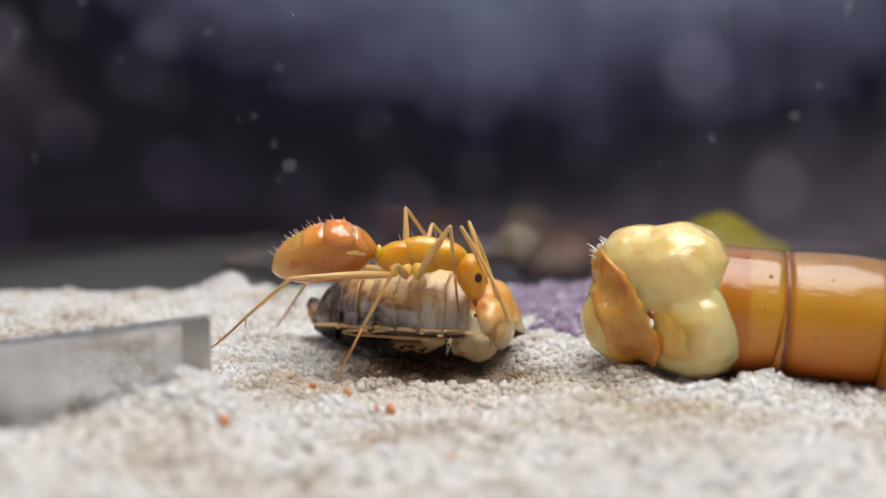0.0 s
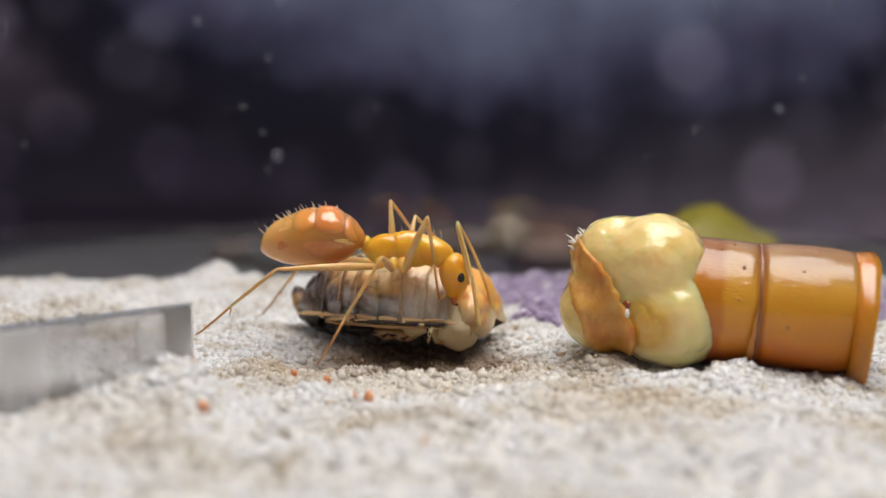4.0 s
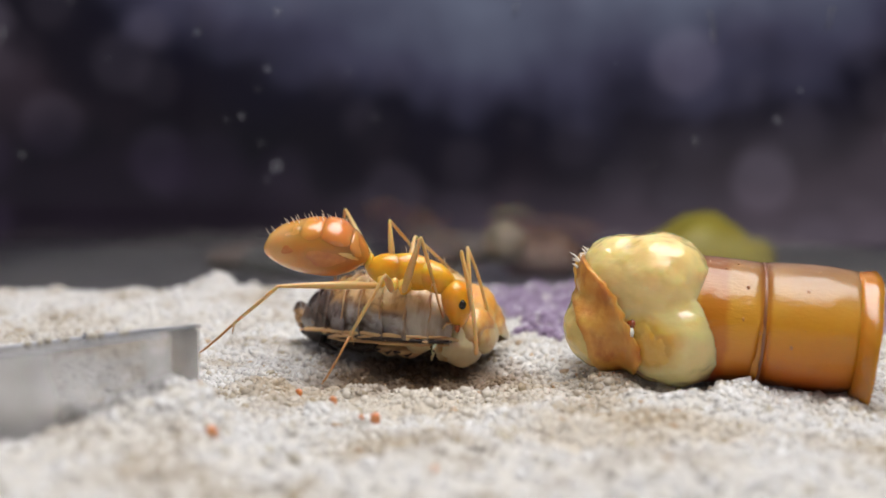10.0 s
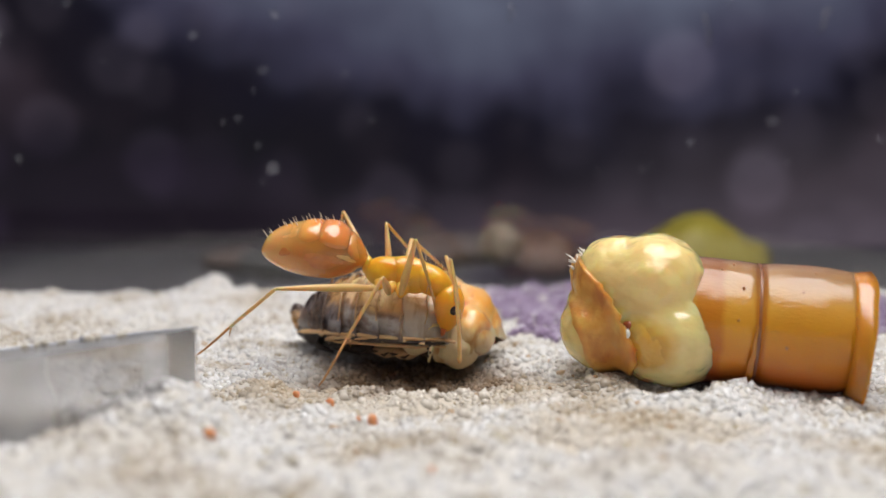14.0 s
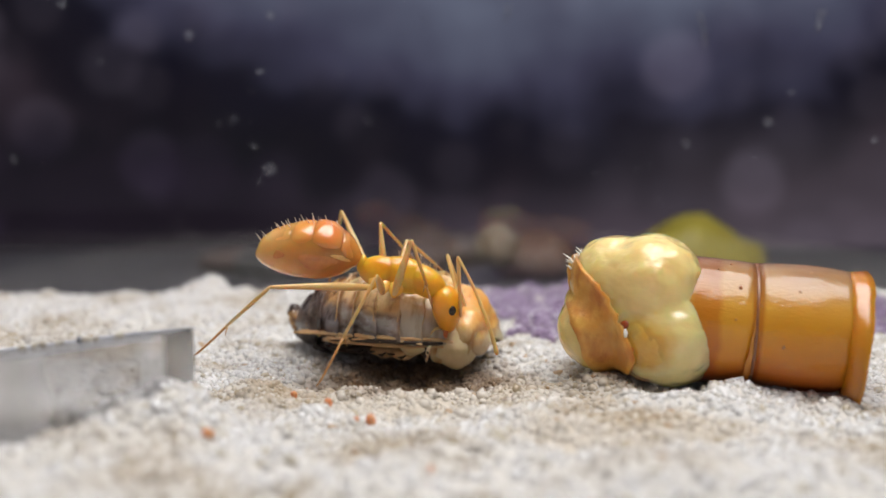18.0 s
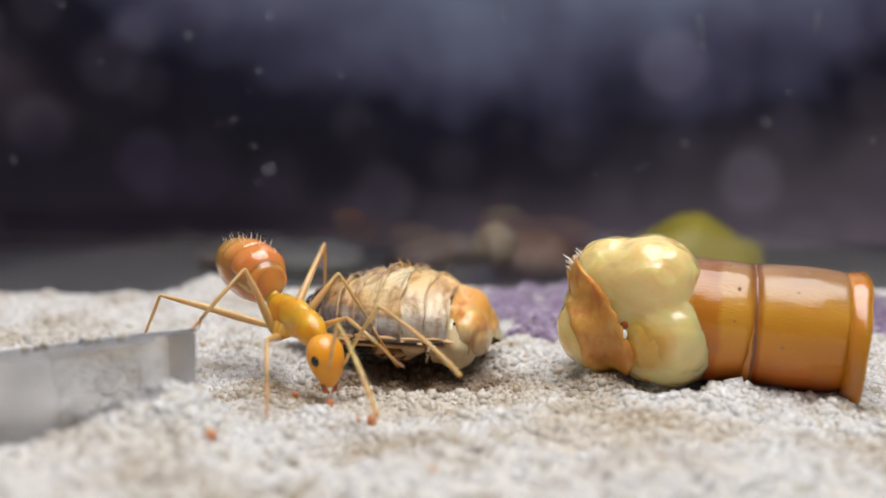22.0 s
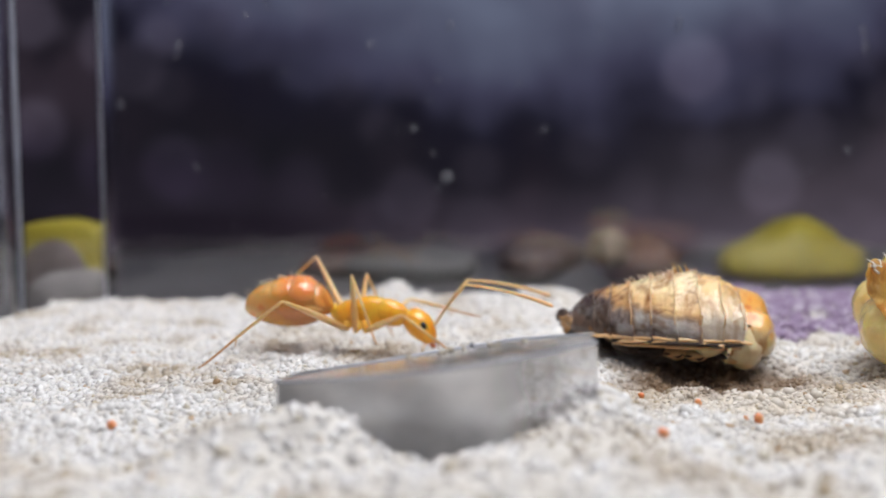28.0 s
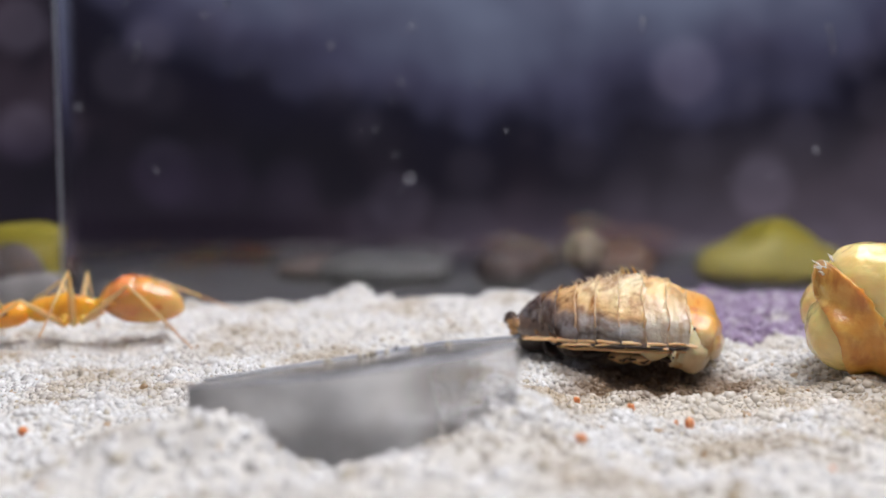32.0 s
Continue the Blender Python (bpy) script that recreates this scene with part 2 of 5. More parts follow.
    t.links.new(fade.outputs[0], cut.inputs["Value"])
    t.links.new(disc.outputs["Result"], pick.inputs[0])
    t.links.new(cut.outputs["Result"], pick.inputs[1])
    t.links.new(pick.outputs[0], gain.inputs["Factor"])
    t.links.new(ramp.outputs["Color"], gain.inputs[6])
    # a second, denser layer of painted blurred lights, and a painted glow of haze low down on one side
    wide, spot, many, share, over = (t.nodes.new("ShaderNode" + k) for k in ("TexVoronoi", "MapRange", "SeparateXYZ", "Math", "Mix"))
    wide.inputs["Scale"].default_value = 68.0
    move = t.nodes.new("ShaderNodeMapping")
    move.inputs["Location"].default_value = (0.37, 0.21, 0.55)
    spot.inputs["From Min"].default_value, spot.inputs["From Max"].default_value = 0.44, 0.38
    share.operation = "MULTIPLY"
    over.data_type, over.blend_type = "RGBA", "ADD"
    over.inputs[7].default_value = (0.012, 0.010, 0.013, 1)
    t.links.new(co.outputs["Object"], move.inputs["Vector"])
    t.links.new(move.outputs[0], wide.inputs["Vector"])
    t.links.new(wide.outputs["Distance"], spot.inputs["Value"])
    t.links.new(wide.outputs["Color"], many.inputs[0])
    t.links.new(spot.outputs["Result"], share.inputs[0])
    t.links.new(many.outputs[0], share.inputs[1])
    t.links.new(share.outputs[0], over.inputs["Factor"])
    t.links.new(gain.outputs[2], over.inputs[6])
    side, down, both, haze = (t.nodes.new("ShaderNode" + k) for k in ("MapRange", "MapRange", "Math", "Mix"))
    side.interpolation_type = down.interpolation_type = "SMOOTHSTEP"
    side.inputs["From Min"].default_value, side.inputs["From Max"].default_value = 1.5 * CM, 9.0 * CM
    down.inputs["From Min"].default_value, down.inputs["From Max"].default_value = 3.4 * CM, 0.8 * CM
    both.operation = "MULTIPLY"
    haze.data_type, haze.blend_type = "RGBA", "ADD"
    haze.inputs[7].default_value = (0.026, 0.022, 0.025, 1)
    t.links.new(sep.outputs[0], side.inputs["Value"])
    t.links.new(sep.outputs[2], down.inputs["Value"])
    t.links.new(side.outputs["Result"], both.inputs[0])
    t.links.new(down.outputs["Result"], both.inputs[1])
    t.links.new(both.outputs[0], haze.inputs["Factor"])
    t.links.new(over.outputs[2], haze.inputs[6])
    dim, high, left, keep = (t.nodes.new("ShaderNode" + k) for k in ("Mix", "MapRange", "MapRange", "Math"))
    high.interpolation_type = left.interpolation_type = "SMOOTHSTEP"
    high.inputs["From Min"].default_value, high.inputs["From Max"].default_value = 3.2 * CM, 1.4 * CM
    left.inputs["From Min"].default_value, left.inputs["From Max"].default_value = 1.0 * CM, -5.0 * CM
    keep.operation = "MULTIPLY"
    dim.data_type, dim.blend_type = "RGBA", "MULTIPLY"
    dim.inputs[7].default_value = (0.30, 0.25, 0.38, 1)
    t.links.new(sep.outputs[2], high.inputs["Value"])
    t.links.new(sep.outputs[0], left.inputs["Value"])
    t.links.new(high.outputs["Result"], keep.inputs[0])
    t.links.new(left.outputs["Result"], keep.inputs[1])
    t.links.new(keep.outputs[0], dim.inputs["Factor"])
    t.links.new(haze.outputs[2], dim.inputs[6])
    # an added pale glow low down, standing in for the table's far end
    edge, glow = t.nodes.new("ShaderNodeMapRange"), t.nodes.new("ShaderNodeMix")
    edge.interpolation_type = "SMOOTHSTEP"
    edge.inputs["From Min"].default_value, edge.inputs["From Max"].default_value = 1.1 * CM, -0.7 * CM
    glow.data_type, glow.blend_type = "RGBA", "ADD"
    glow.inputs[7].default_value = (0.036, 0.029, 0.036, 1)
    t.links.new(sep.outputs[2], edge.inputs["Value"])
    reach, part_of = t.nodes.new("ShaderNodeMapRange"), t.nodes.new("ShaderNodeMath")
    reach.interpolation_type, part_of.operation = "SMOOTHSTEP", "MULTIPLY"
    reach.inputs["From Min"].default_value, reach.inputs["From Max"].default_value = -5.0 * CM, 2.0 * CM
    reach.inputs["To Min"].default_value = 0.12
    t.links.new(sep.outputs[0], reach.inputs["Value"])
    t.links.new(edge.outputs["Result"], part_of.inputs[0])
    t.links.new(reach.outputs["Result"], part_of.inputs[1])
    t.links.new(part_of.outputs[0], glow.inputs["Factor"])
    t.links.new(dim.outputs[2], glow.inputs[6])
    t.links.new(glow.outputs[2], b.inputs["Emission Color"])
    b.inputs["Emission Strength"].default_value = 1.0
    return m


def flesh(name, low, high, rough, depth, weight=0.8, scale=300.0, bump=0.0, coat=0.0, fine=0.0, **more):
    """A waxy, translucent surface; depth: how far light wanders in it, in centimetres."""
    return material(name, low, high, scale, rough, bump, fine, Subsurface_Weight=weight, Subsurface_Scale=depth * CM,
                    Subsurface_Radius=(1.0, 0.55, 0.25), Coat_Weight=coat, Coat_Roughness=0.12, **more)


SAND = material("sand", (0.50, 0.47, 0.42), (0.64, 0.62, 0.59), 260.0, 0.6, 0.6, 7000.0)
GRAIN = by_island(material("sand_grain", (0.7, 0.7, 0.7), (0.8, 0.8, 0.8), 900.0, 0.10, Transmission_Weight=0.18),
                  [(0.0, (0.77, 0.762, 0.75)), (0.34, (0.86, 0.855, 0.85)), (0.60, (0.74, 0.715, 0.67)), (0.78, (0.80, 0.788, 0.77)),
                   (0.90, (0.60, 0.55, 0.45)), (0.96, (0.56, 0.54, 0.52)), (0.990, (0.54, 0.40, 0.27)), (0.997, (0.25, 0.24, 0.23))], (0.74, 0.66, 0.55))
for patched in (SAND, GRAIN):
    # brown moist sand under the carcass, with the carcass's shade painted in
    dark_patch(patched, (-0.02, 3.12, 0.0), (0.40, 0.32, 0), (0.40, 0.31, 0.24))
    dark_patch(patched, (0.02, 2.86, 0.0), (0.62, 0.42, 0), (0.90, 0.84, 0.75), 500.0)
    dark_patch(patched, (0.55, 2.25, 0.0), (0.38, 0.22, 0), (0.90, 0.84, 0.75), 500.0)
PURPLE = by_island(material("purple_grain", (0.3, 0.2, 0.4), (0.4, 0.3, 0.5), 900.0, 0.3, Transmission_Weight=0.1),
                   [(0.0, (0.30, 0.22, 0.35)), (0.4, (0.38, 0.30, 0.43)), (0.75, (0.25, 0.17, 0.28)), (0.92, (0.62, 0.58, 0.64))])
ORANGE_GRAIN = flesh("orange_grain", (0.56, 0.22, 0.09), (0.66, 0.33, 0.16), 0.4, 0.02)
GLASS = material("tank_glass", (0.96, 0.97, 0.97), (0.98, 0.98, 0.98), 60.0, 0.0, Transmission_Weight=1.0, IOR=1.45)
POST = material("corner_seam", (0.40, 0.43, 0.50), (0.55, 0.58, 0.66), 60.0, 0.3, Transmission_Weight=0.6, IOR=1.35)
SHARD = material("clear_plastic", (0.76, 0.76, 0.77), (0.90, 0.90, 0.91), 150.0, 0.14, 0.16, 900.0, Transmission_Weight=0.95, IOR=1.18)
SAWN = material("sawn_plastic", (0.50, 0.50, 0.51), (0.72, 0.72, 0.72), 120.0, 0.35, 0.3, 900.0, Transmission_Weight=0.68, IOR=1.08)
mottle(SAWN, (0.56, 0.56, 0.57), 210.0, 0.40, 0.56, (1.0, 1.0, 1.6))
# blotches painted into the clear plastic for the blobs it refracts
mottle(SHARD, (0.50, 0.49, 0.48), 420.0, 0.40, 0.56)
for node in (SAWN.node_tree.nodes.new("ShaderNodeMapRange"),):
    # the sawn skin thins out towards the polished end
    t, where, sep = SAWN.node_tree, SAWN.node_tree.nodes.new("ShaderNodeTexCoord"), SAWN.node_tree.nodes.new("ShaderNodeSeparateXYZ")
    node.inputs["From Min"].default_value, node.inputs["From Max"].default_value = -1.15 * CM, -0.76 * CM
    node.inputs["To Min"].default_value, node.inputs["To Max"].default_value = 0.88, 0.05
    node.interpolation_type = "SMOOTHSTEP"
    t.links.new(where.outputs["Object"], sep.inputs[0])
    t.links.new(sep.outputs[0], node.inputs["Value"])
    t.links.new(node.outputs["Result"], t.nodes["Principled BSDF"].inputs["Alpha"])
DROP = material("dried_drop", (0.45, 0.46, 0.50), (0.66, 0.67, 0.71), 800.0, 0.2, Transmission_Weight=0.8, IOR=1.33)
TABLE = material("grey_table", (0.036, 0.033, 0.038), (0.078, 0.073, 0.080), 60.0, 0.7, 0.3, 900.0)
ROOM_GLOW = backdrop_glow("dark_room_glow")
YELLOW = material("yellow_stone", (0.20, 0.165, 0.007), (0.26, 0.21, 0.014), 90.0, 0.6, 0.3, 900.0)
BROWN = material("brown_stone", (0.06, 0.036, 0.028), (0.14, 0.085, 0.065), 90.0, 0.6, 0.3, 900.0)
TAN = material("tan_stone", (0.14, 0.112, 0.085), (0.20, 0.165, 0.13), 90.0, 0.6, 0.3, 900.0)
DUSK = material("dark_stone", (0.035, 0.025, 0.025), (0.10, 0.07, 0.065), 90.0, 0.6, 0.3, 900.0)
GREY = material("grey_stone", (0.13, 0.12, 0.12), (0.22, 0.20, 0.20), 120.0, 0.7, 0.4, 900.0)
PALE = material("pale_gravel", (0.055, 0.052, 0.055), (0.085, 0.082, 0.084), 120.0, 0.7, 0.4, 900.0)
RED = material("red_gravel", (0.065, 0.042, 0.038), (0.10, 0.068, 0.060), 120.0, 0.7, 0.4, 900.0)

BANDS = [(0.0, (0.76, 0.29, 0.045)), (0.2, (0.67, 0.21, 0.030)), (0.48, (0.65, 0.20, 0.022)), (0.62, (0.76, 0.31, 0.04)), (1.0, (0.85, 0.46, 0.11))]
GASTER = flesh("amber_gaster", (0.82, 0.42, 0.09), (0.90, 0.54, 0.16), 0.20, 0.10, 0.9, 900.0, 0.08, 0.6, Transmission_Weight=0.25)
GASTER = along(GASTER, 0, 0.0, -0.416, [(0.0, (0.74, 0.29, 0.05)), (0.22, (0.62, 0.20, 0.04)), (0.40, (0.70, 0.25, 0.04)), (0.55, (0.78, 0.33, 0.06)), (0.72, (0.84, 0.42, 0.10)), (1.0, (0.88, 0.52, 0.17))], 0.88, 0.30, 520.0)
TERGITE = flesh("amber_tergite", (0.76, 0.36, 0.15), (0.86, 0.46, 0.20), 0.18, 0.08, 0.85, 500.0, 0.06, 0.8)
TERGITE = along(TERGITE, 0, 0.0, -0.386, BANDS, 0.8, 0.08, 500.0)
MEMBRANE = flesh("pale_membrane", (0.80, 0.38, 0.09), (0.88, 0.50, 0.17), 0.25, 0.04, 0.7, 900.0, 0.1, 0.5)
FOOD = flesh("brown_food", (0.52, 0.17, 0.04), (0.68, 0.27, 0.07), 0.22, 0.04, 0.7, 900.0, 0.05, 0.5)
THORAX = flesh("golden_cuticle", (0.92, 0.43, 0.006), (0.96, 0.56, 0.03), 0.28, 0.05, 0.8, 700.0, 0.20, 0.4, 2600.0, Transmission_Weight=0.25)
mottle(THORAX, (0.86, 0.70, 0.50), 900.0, 0.34, 0.50, (1.4, 1.0, 0.6))
COXA = flesh("golden_coxa", (0.88, 0.46, 0.06), (0.94, 0.60, 0.15), 0.25, 0.012, 0.7, 700.0, 0.05, 0.4)
HEAD = flesh("orange_head", (0.88, 0.36, 0.008), (0.94, 0.46, 0.02), 0.28, 0.04, 0.8, 500.0, 0.08, 0.4, Transmission_Weight=0.15)
LIMB = flesh("amber_limb", (0.74, 0.46, 0.15), (0.86, 0.62, 0.27), 0.3, 0.015, 0.8, 700.0, 0.0, 0.3, Transmission_Weight=0.3)
TARSUS = flesh("brown_limb", (0.40, 0.19, 0.06), (0.52, 0.28, 0.10), 0.4, 0.005, 0.5, 700.0)
EYE = material("dark_eye", (0.010, 0.007, 0.006), (0.03, 0.02, 0.015), 2000.0, 0.25, 0.2, 20000.0)
JAW = flesh("red_jaw", (0.35, 0.08, 0.02), (0.45, 0.13, 0.03), 0.35, 0.02, 0.5)
HAIR = material("pale_hair", (0.62, 0.50, 0.36), (0.72, 0.60, 0.45), 900.0, 0.45)

SHELL = flesh("roach_plate", (0.60, 0.46, 0.30), (0.74, 0.62, 0.44), 0.24, 0.05, 0.45, 500.0, 1.0, 0.55, 2400.0)
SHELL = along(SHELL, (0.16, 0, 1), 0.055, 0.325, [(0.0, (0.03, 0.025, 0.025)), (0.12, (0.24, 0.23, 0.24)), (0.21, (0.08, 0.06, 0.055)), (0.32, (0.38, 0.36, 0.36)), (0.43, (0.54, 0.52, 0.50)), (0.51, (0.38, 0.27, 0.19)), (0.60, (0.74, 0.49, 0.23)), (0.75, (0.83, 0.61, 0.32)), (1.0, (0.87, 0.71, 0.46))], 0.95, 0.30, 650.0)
PALE_SHELL = flesh("pale_roach_plate", (0.50, 0.40, 0.28), (0.74, 0.62, 0.45), 0.34, 0.04, 0.4, 900.0, 1.0, 0.3, 2600.0)
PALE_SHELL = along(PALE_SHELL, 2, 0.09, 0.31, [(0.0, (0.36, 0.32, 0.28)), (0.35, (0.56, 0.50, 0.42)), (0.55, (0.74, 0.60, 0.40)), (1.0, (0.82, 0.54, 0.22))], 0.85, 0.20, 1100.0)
PLATE_EDGE = flesh("plate_edge", (0.46, 0.28, 0.12), (0.66, 0.45, 0.24), 0.3, 0.01, 0.4, 900.0, 0.3, 0.4)
HIND_SHELL = flesh("hind_roach_plate", (0.30, 0.18, 0.10), (0.44, 0.28, 0.15), 0.24, 0.03, 0.3, 700.0, 0.9, 0.6, 3000.0)
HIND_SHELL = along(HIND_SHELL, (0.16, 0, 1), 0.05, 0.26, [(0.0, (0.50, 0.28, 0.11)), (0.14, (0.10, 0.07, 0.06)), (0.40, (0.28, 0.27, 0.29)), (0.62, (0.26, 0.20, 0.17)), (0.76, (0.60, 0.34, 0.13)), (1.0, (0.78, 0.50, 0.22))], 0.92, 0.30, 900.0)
DARK_SHELL = material("dark_roach_plate", (0.03, 0.02, 0.02), (0.16, 0.10, 0.07), 700.0, 0.3, 0.5, 5000.0, Coat_Weight=0.4)
# near-black: black body marks, and the shade under the carcass painted in
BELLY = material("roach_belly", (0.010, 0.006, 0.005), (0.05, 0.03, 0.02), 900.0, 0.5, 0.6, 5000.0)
mottle(SHELL, (0.55, 0.40, 0.28), 1100.0, 0.38, 0.56, (1.8, 0.8, 0.45))
mottle(SHELL, (0.62, 0.52, 0.46), 1900.0, 0.36, 0.48, (0.8, 1.0, 1.6))
mottle(PALE_SHELL, (0.62, 0.48, 0.34), 1300.0, 0.36, 0.56, (1.8, 0.8, 0.5))
mottle(HIND_SHELL, (0.30, 0.20, 0.14), 900.0, 0.40, 0.58, (1.6, 0.8, 0.6))
mottle(HIND_SHELL, (0.35, 0.26, 0.2), 1900.0, 0.36, 0.52)
for wrinkled in (SHELL, HIND_SHELL, PALE_SHELL):
    for node in wrinkled.node_tree.nodes:
        if node.type == "BUMP":
            node.inputs["Distance"].default_value = 0.00014
for node in PALE_SHELL.node_tree.nodes:
    if node.type == "BUMP":
        node.inputs["Distance"].default_value = 0.00010
MARGIN = flesh("roach_margin", (0.50, 0.28, 0.12), (0.66, 0.46, 0.24), 0.4, 0.02, 0.4, 900.0, 0.3)
ORANGE_FLESH = flesh("roach_thorax", (0.62, 0.26, 0.05), (0.74, 0.48, 0.20), 0.30, 0.06, 0.6, 500.0, 0.30, 0.5)
ORANGE_FLESH = along(ORANGE_FLESH, 2, 0.0, 0.30, [(0.0, (0.62, 0.53, 0.32)), (0.30, (0.68, 0.56, 0.32)), (0.5, (0.74, 0.45, 0.14)), (0.75, (0.76, 0.36, 0.05)), (1.0, (0.72, 0.46, 0.18))], 0.9, 0.34, 1300.0)
CREAM_FLESH = flesh("roach_cream", (0.60, 0.48, 0.25), (0.76, 0.66, 0.43), 0.28, 0.03, 0.5, 600.0, 0.25, 0.5)



def ripples(m, scale, stretch, deep):
    """Fine wrinkles in the wet film over m, long in one direction."""
    t = m.node_tree
    co, place, noi, bump = (t.nodes.new("ShaderNode" + k) for k in ("TexCoord", "Mapping", "TexNoise", "Bump"))
    place.inputs["Scale"].default_value = stretch
    noi.inputs["Scale"].default_value, noi.inputs["Detail"].default_value = scale, 2
    bump.inputs["Strength"].default_value, bump.inputs["Distance"].default_value = 1.0, deep * CM
    t.links.new(co.outputs["Object"], place.inputs["Vector"])
    t.links.new(place.outputs[0], noi.inputs["Vector"])
    t.links.new(noi.outputs["Fac"], bump.inputs["Height"])
    t.links.new(bump.outputs[0], t.nodes["Principled BSDF"].inputs["Coat Normal"])
    t.nodes["Principled BSDF"].inputs["Coat Roughness"].default_value = 0.07


FAT = flesh("cream_fat", (0.77, 0.60, 0.23), (0.83, 0.67, 0.31), 0.16, 0.14, 0.9, 220.0, 0.55, 0.8, 3400.0)
SKIN = flesh("worm_skin", (0.66, 0.29, 0.03), (0.78, 0.42, 0.08), 0.30, 0.05, 0.25, 260.0, 0.55, 0.85, 16000.0, Specular_IOR_Level=0.15)
# amber by height; the underside's shade is painted in as dark red
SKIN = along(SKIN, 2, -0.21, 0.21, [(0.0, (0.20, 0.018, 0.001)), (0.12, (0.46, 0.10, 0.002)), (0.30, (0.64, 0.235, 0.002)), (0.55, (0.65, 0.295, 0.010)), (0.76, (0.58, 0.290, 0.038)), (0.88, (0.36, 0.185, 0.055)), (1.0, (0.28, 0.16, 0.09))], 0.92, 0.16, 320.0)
ripples(SKIN, 5200.0, (0.45, 1.0, 1.0), 0.022)
ripples(FAT, 1300.0, (1.0, 1.0, 1.0), 0.030)
mottle(SKIN, (0.90, 0.80, 0.66), 300.0, 0.34, 0.60, (1.0, 0.9, 0.9))
dark_patch(SKIN, (0.128, 0, 0), (0.020, 0, 0), (0.82, 0.64, 0.52), 1100.0)
dark_patch(SKIN, (-0.03, 0, 0), (0.05, 0, 0), (0.80, 0.60, 0.44), 1100.0)
for node in SKIN.node_tree.nodes:
    if node.type == "BUMP":
        node.inputs["Distance"].default_value = 0.00003
    if node.type == "TEX_NOISE" and node.inputs["Scale"].default_value == 16000:
        stretch, where = SKIN.node_tree.nodes.new("ShaderNodeMapping"), SKIN.node_tree.nodes.new("ShaderNodeTexCoord")
        stretch.inputs["Scale"].default_value = (0.30, 1.0, 1.0)
        SKIN.node_tree.links.new(where.outputs["Object"], stretch.inputs["Vector"])
        SKIN.node_tree.links.new(stretch.outputs[0], node.inputs["Vector"])
RIM = flesh("worm_rim", (0.50, 0.15, 0.004), (0.60, 0.22, 0.014), 0.24, 0.10, 0.7, 300.0, 0.2, 0.6, 5000.0)
RING = flesh("dark_ring", (0.22, 0.08, 0.035), (0.32, 0.13, 0.06), 0.3, 0.03, 0.4, 700.0, 0.1, 0.4)
FOLD = flesh("dark_fold", (0.50, 0.17, 0.010), (0.60, 0.24, 0.02), 0.26, 0.03, 0.3, 300.0, 0.12, 0.6)
PORE = flesh("brown_pore", (0.34, 0.15, 0.05), (0.46, 0.22, 0.08), 0.35, 0.02, 0.4, 700.0, 0.1, 0.3)
for node in FAT.node_tree.nodes:
    if node.type == "TEX_NOISE" and node.inputs["Scale"].default_value == 3400:
        stretch, where = FAT.node_tree.nodes.new("ShaderNodeMapping"), FAT.node_tree.nodes.new("ShaderNodeTexCoord")
        stretch.inputs["Scale"].default_value = (0.28, 1.0, 0.6)
        FAT.node_tree.links.new(where.outputs["Object"], stretch.inputs["Vector"])
        FAT.node_tree.links.new(stretch.outputs[0], node.inputs["Vector"])
dark_patch(FAT, (-0.24, 0, -0.07), (0.13, 0, 0.09), (0.86, 0.62, 0.25), 700.0)
STAIN = flesh("amber_stain", (0.68, 0.36, 0.04), (0.78, 0.50, 0.11), 0.25, 0.03, 0.5, 900.0, 0.2, 0.8)
FLAP = flesh("torn_skin", (0.66, 0.32, 0.045), (0.77, 0.46, 0.12), 0.32, 0.05, 0.5, 500.0, 0.4, 0.5)
mottle(FLAP, (0.86, 0.68, 0.50), 900.0, 0.36, 0.55)
mottle(FLAP, (0.78, 0.62, 0.48), 2200.0, 0.36, 0.52, (1.0, 1.0, 0.4))
mottle(ORANGE_FLESH, (0.80, 0.52, 0.30), 1200.0, 0.36, 0.52, (1.6, 1.0, 0.6))
WOUND = flesh("red_wound", (0.16, 0.02, 0.008), (0.34, 0.08, 0.02), 0.25, 0.03, 0.4, 900.0, 0.3, 0.6)
FIBRE = material("white_fibre", (0.80, 0.78, 0.72), (0.88, 0.86, 0.82), 900.0, 0.5)

# ---- mesh helpers ----


def put_mesh(name, verts, faces, mat, parent=None, label="", smooth=True):
    """One mesh object from points in centimetres."""
    me = bpy.data.meshes.new(name)
    me.from_pydata([tuple(c * CM for c in v) for v in verts], [], faces)
    me.materials.append(mat)
    if smooth:
        me.polygons.foreach_set("use_smooth", [True] * len(me.polygons))
    me.update()
    ob = new(name, me)
    ob.parent = parent
    return tagged(ob, label)


def part(name, bm, mat, parent, label="", smooth=True):
    """Links a bmesh, in centimetres, as one mesh object under a thing or a part."""
    bm.transform(Matrix.Diagonal((CM, CM, CM, 1)))
    me = bpy.data.meshes.new(name)
    bm.to_mesh(me)
    bm.free()
    me.materials.append(mat)
    if smooth:
        me.polygons.foreach_set("use_smooth", [True] * len(me.polygons))
    ob = new(name, me)
    ob.parent = parent
    return tagged(ob, label)


def empty(name, m, label, category, group="", kind=""):
    ob = new(name)
    ob.empty_display_size = 0.001
    ob.matrix_basis = m
    return tagged(ob, label, category, group, kind)


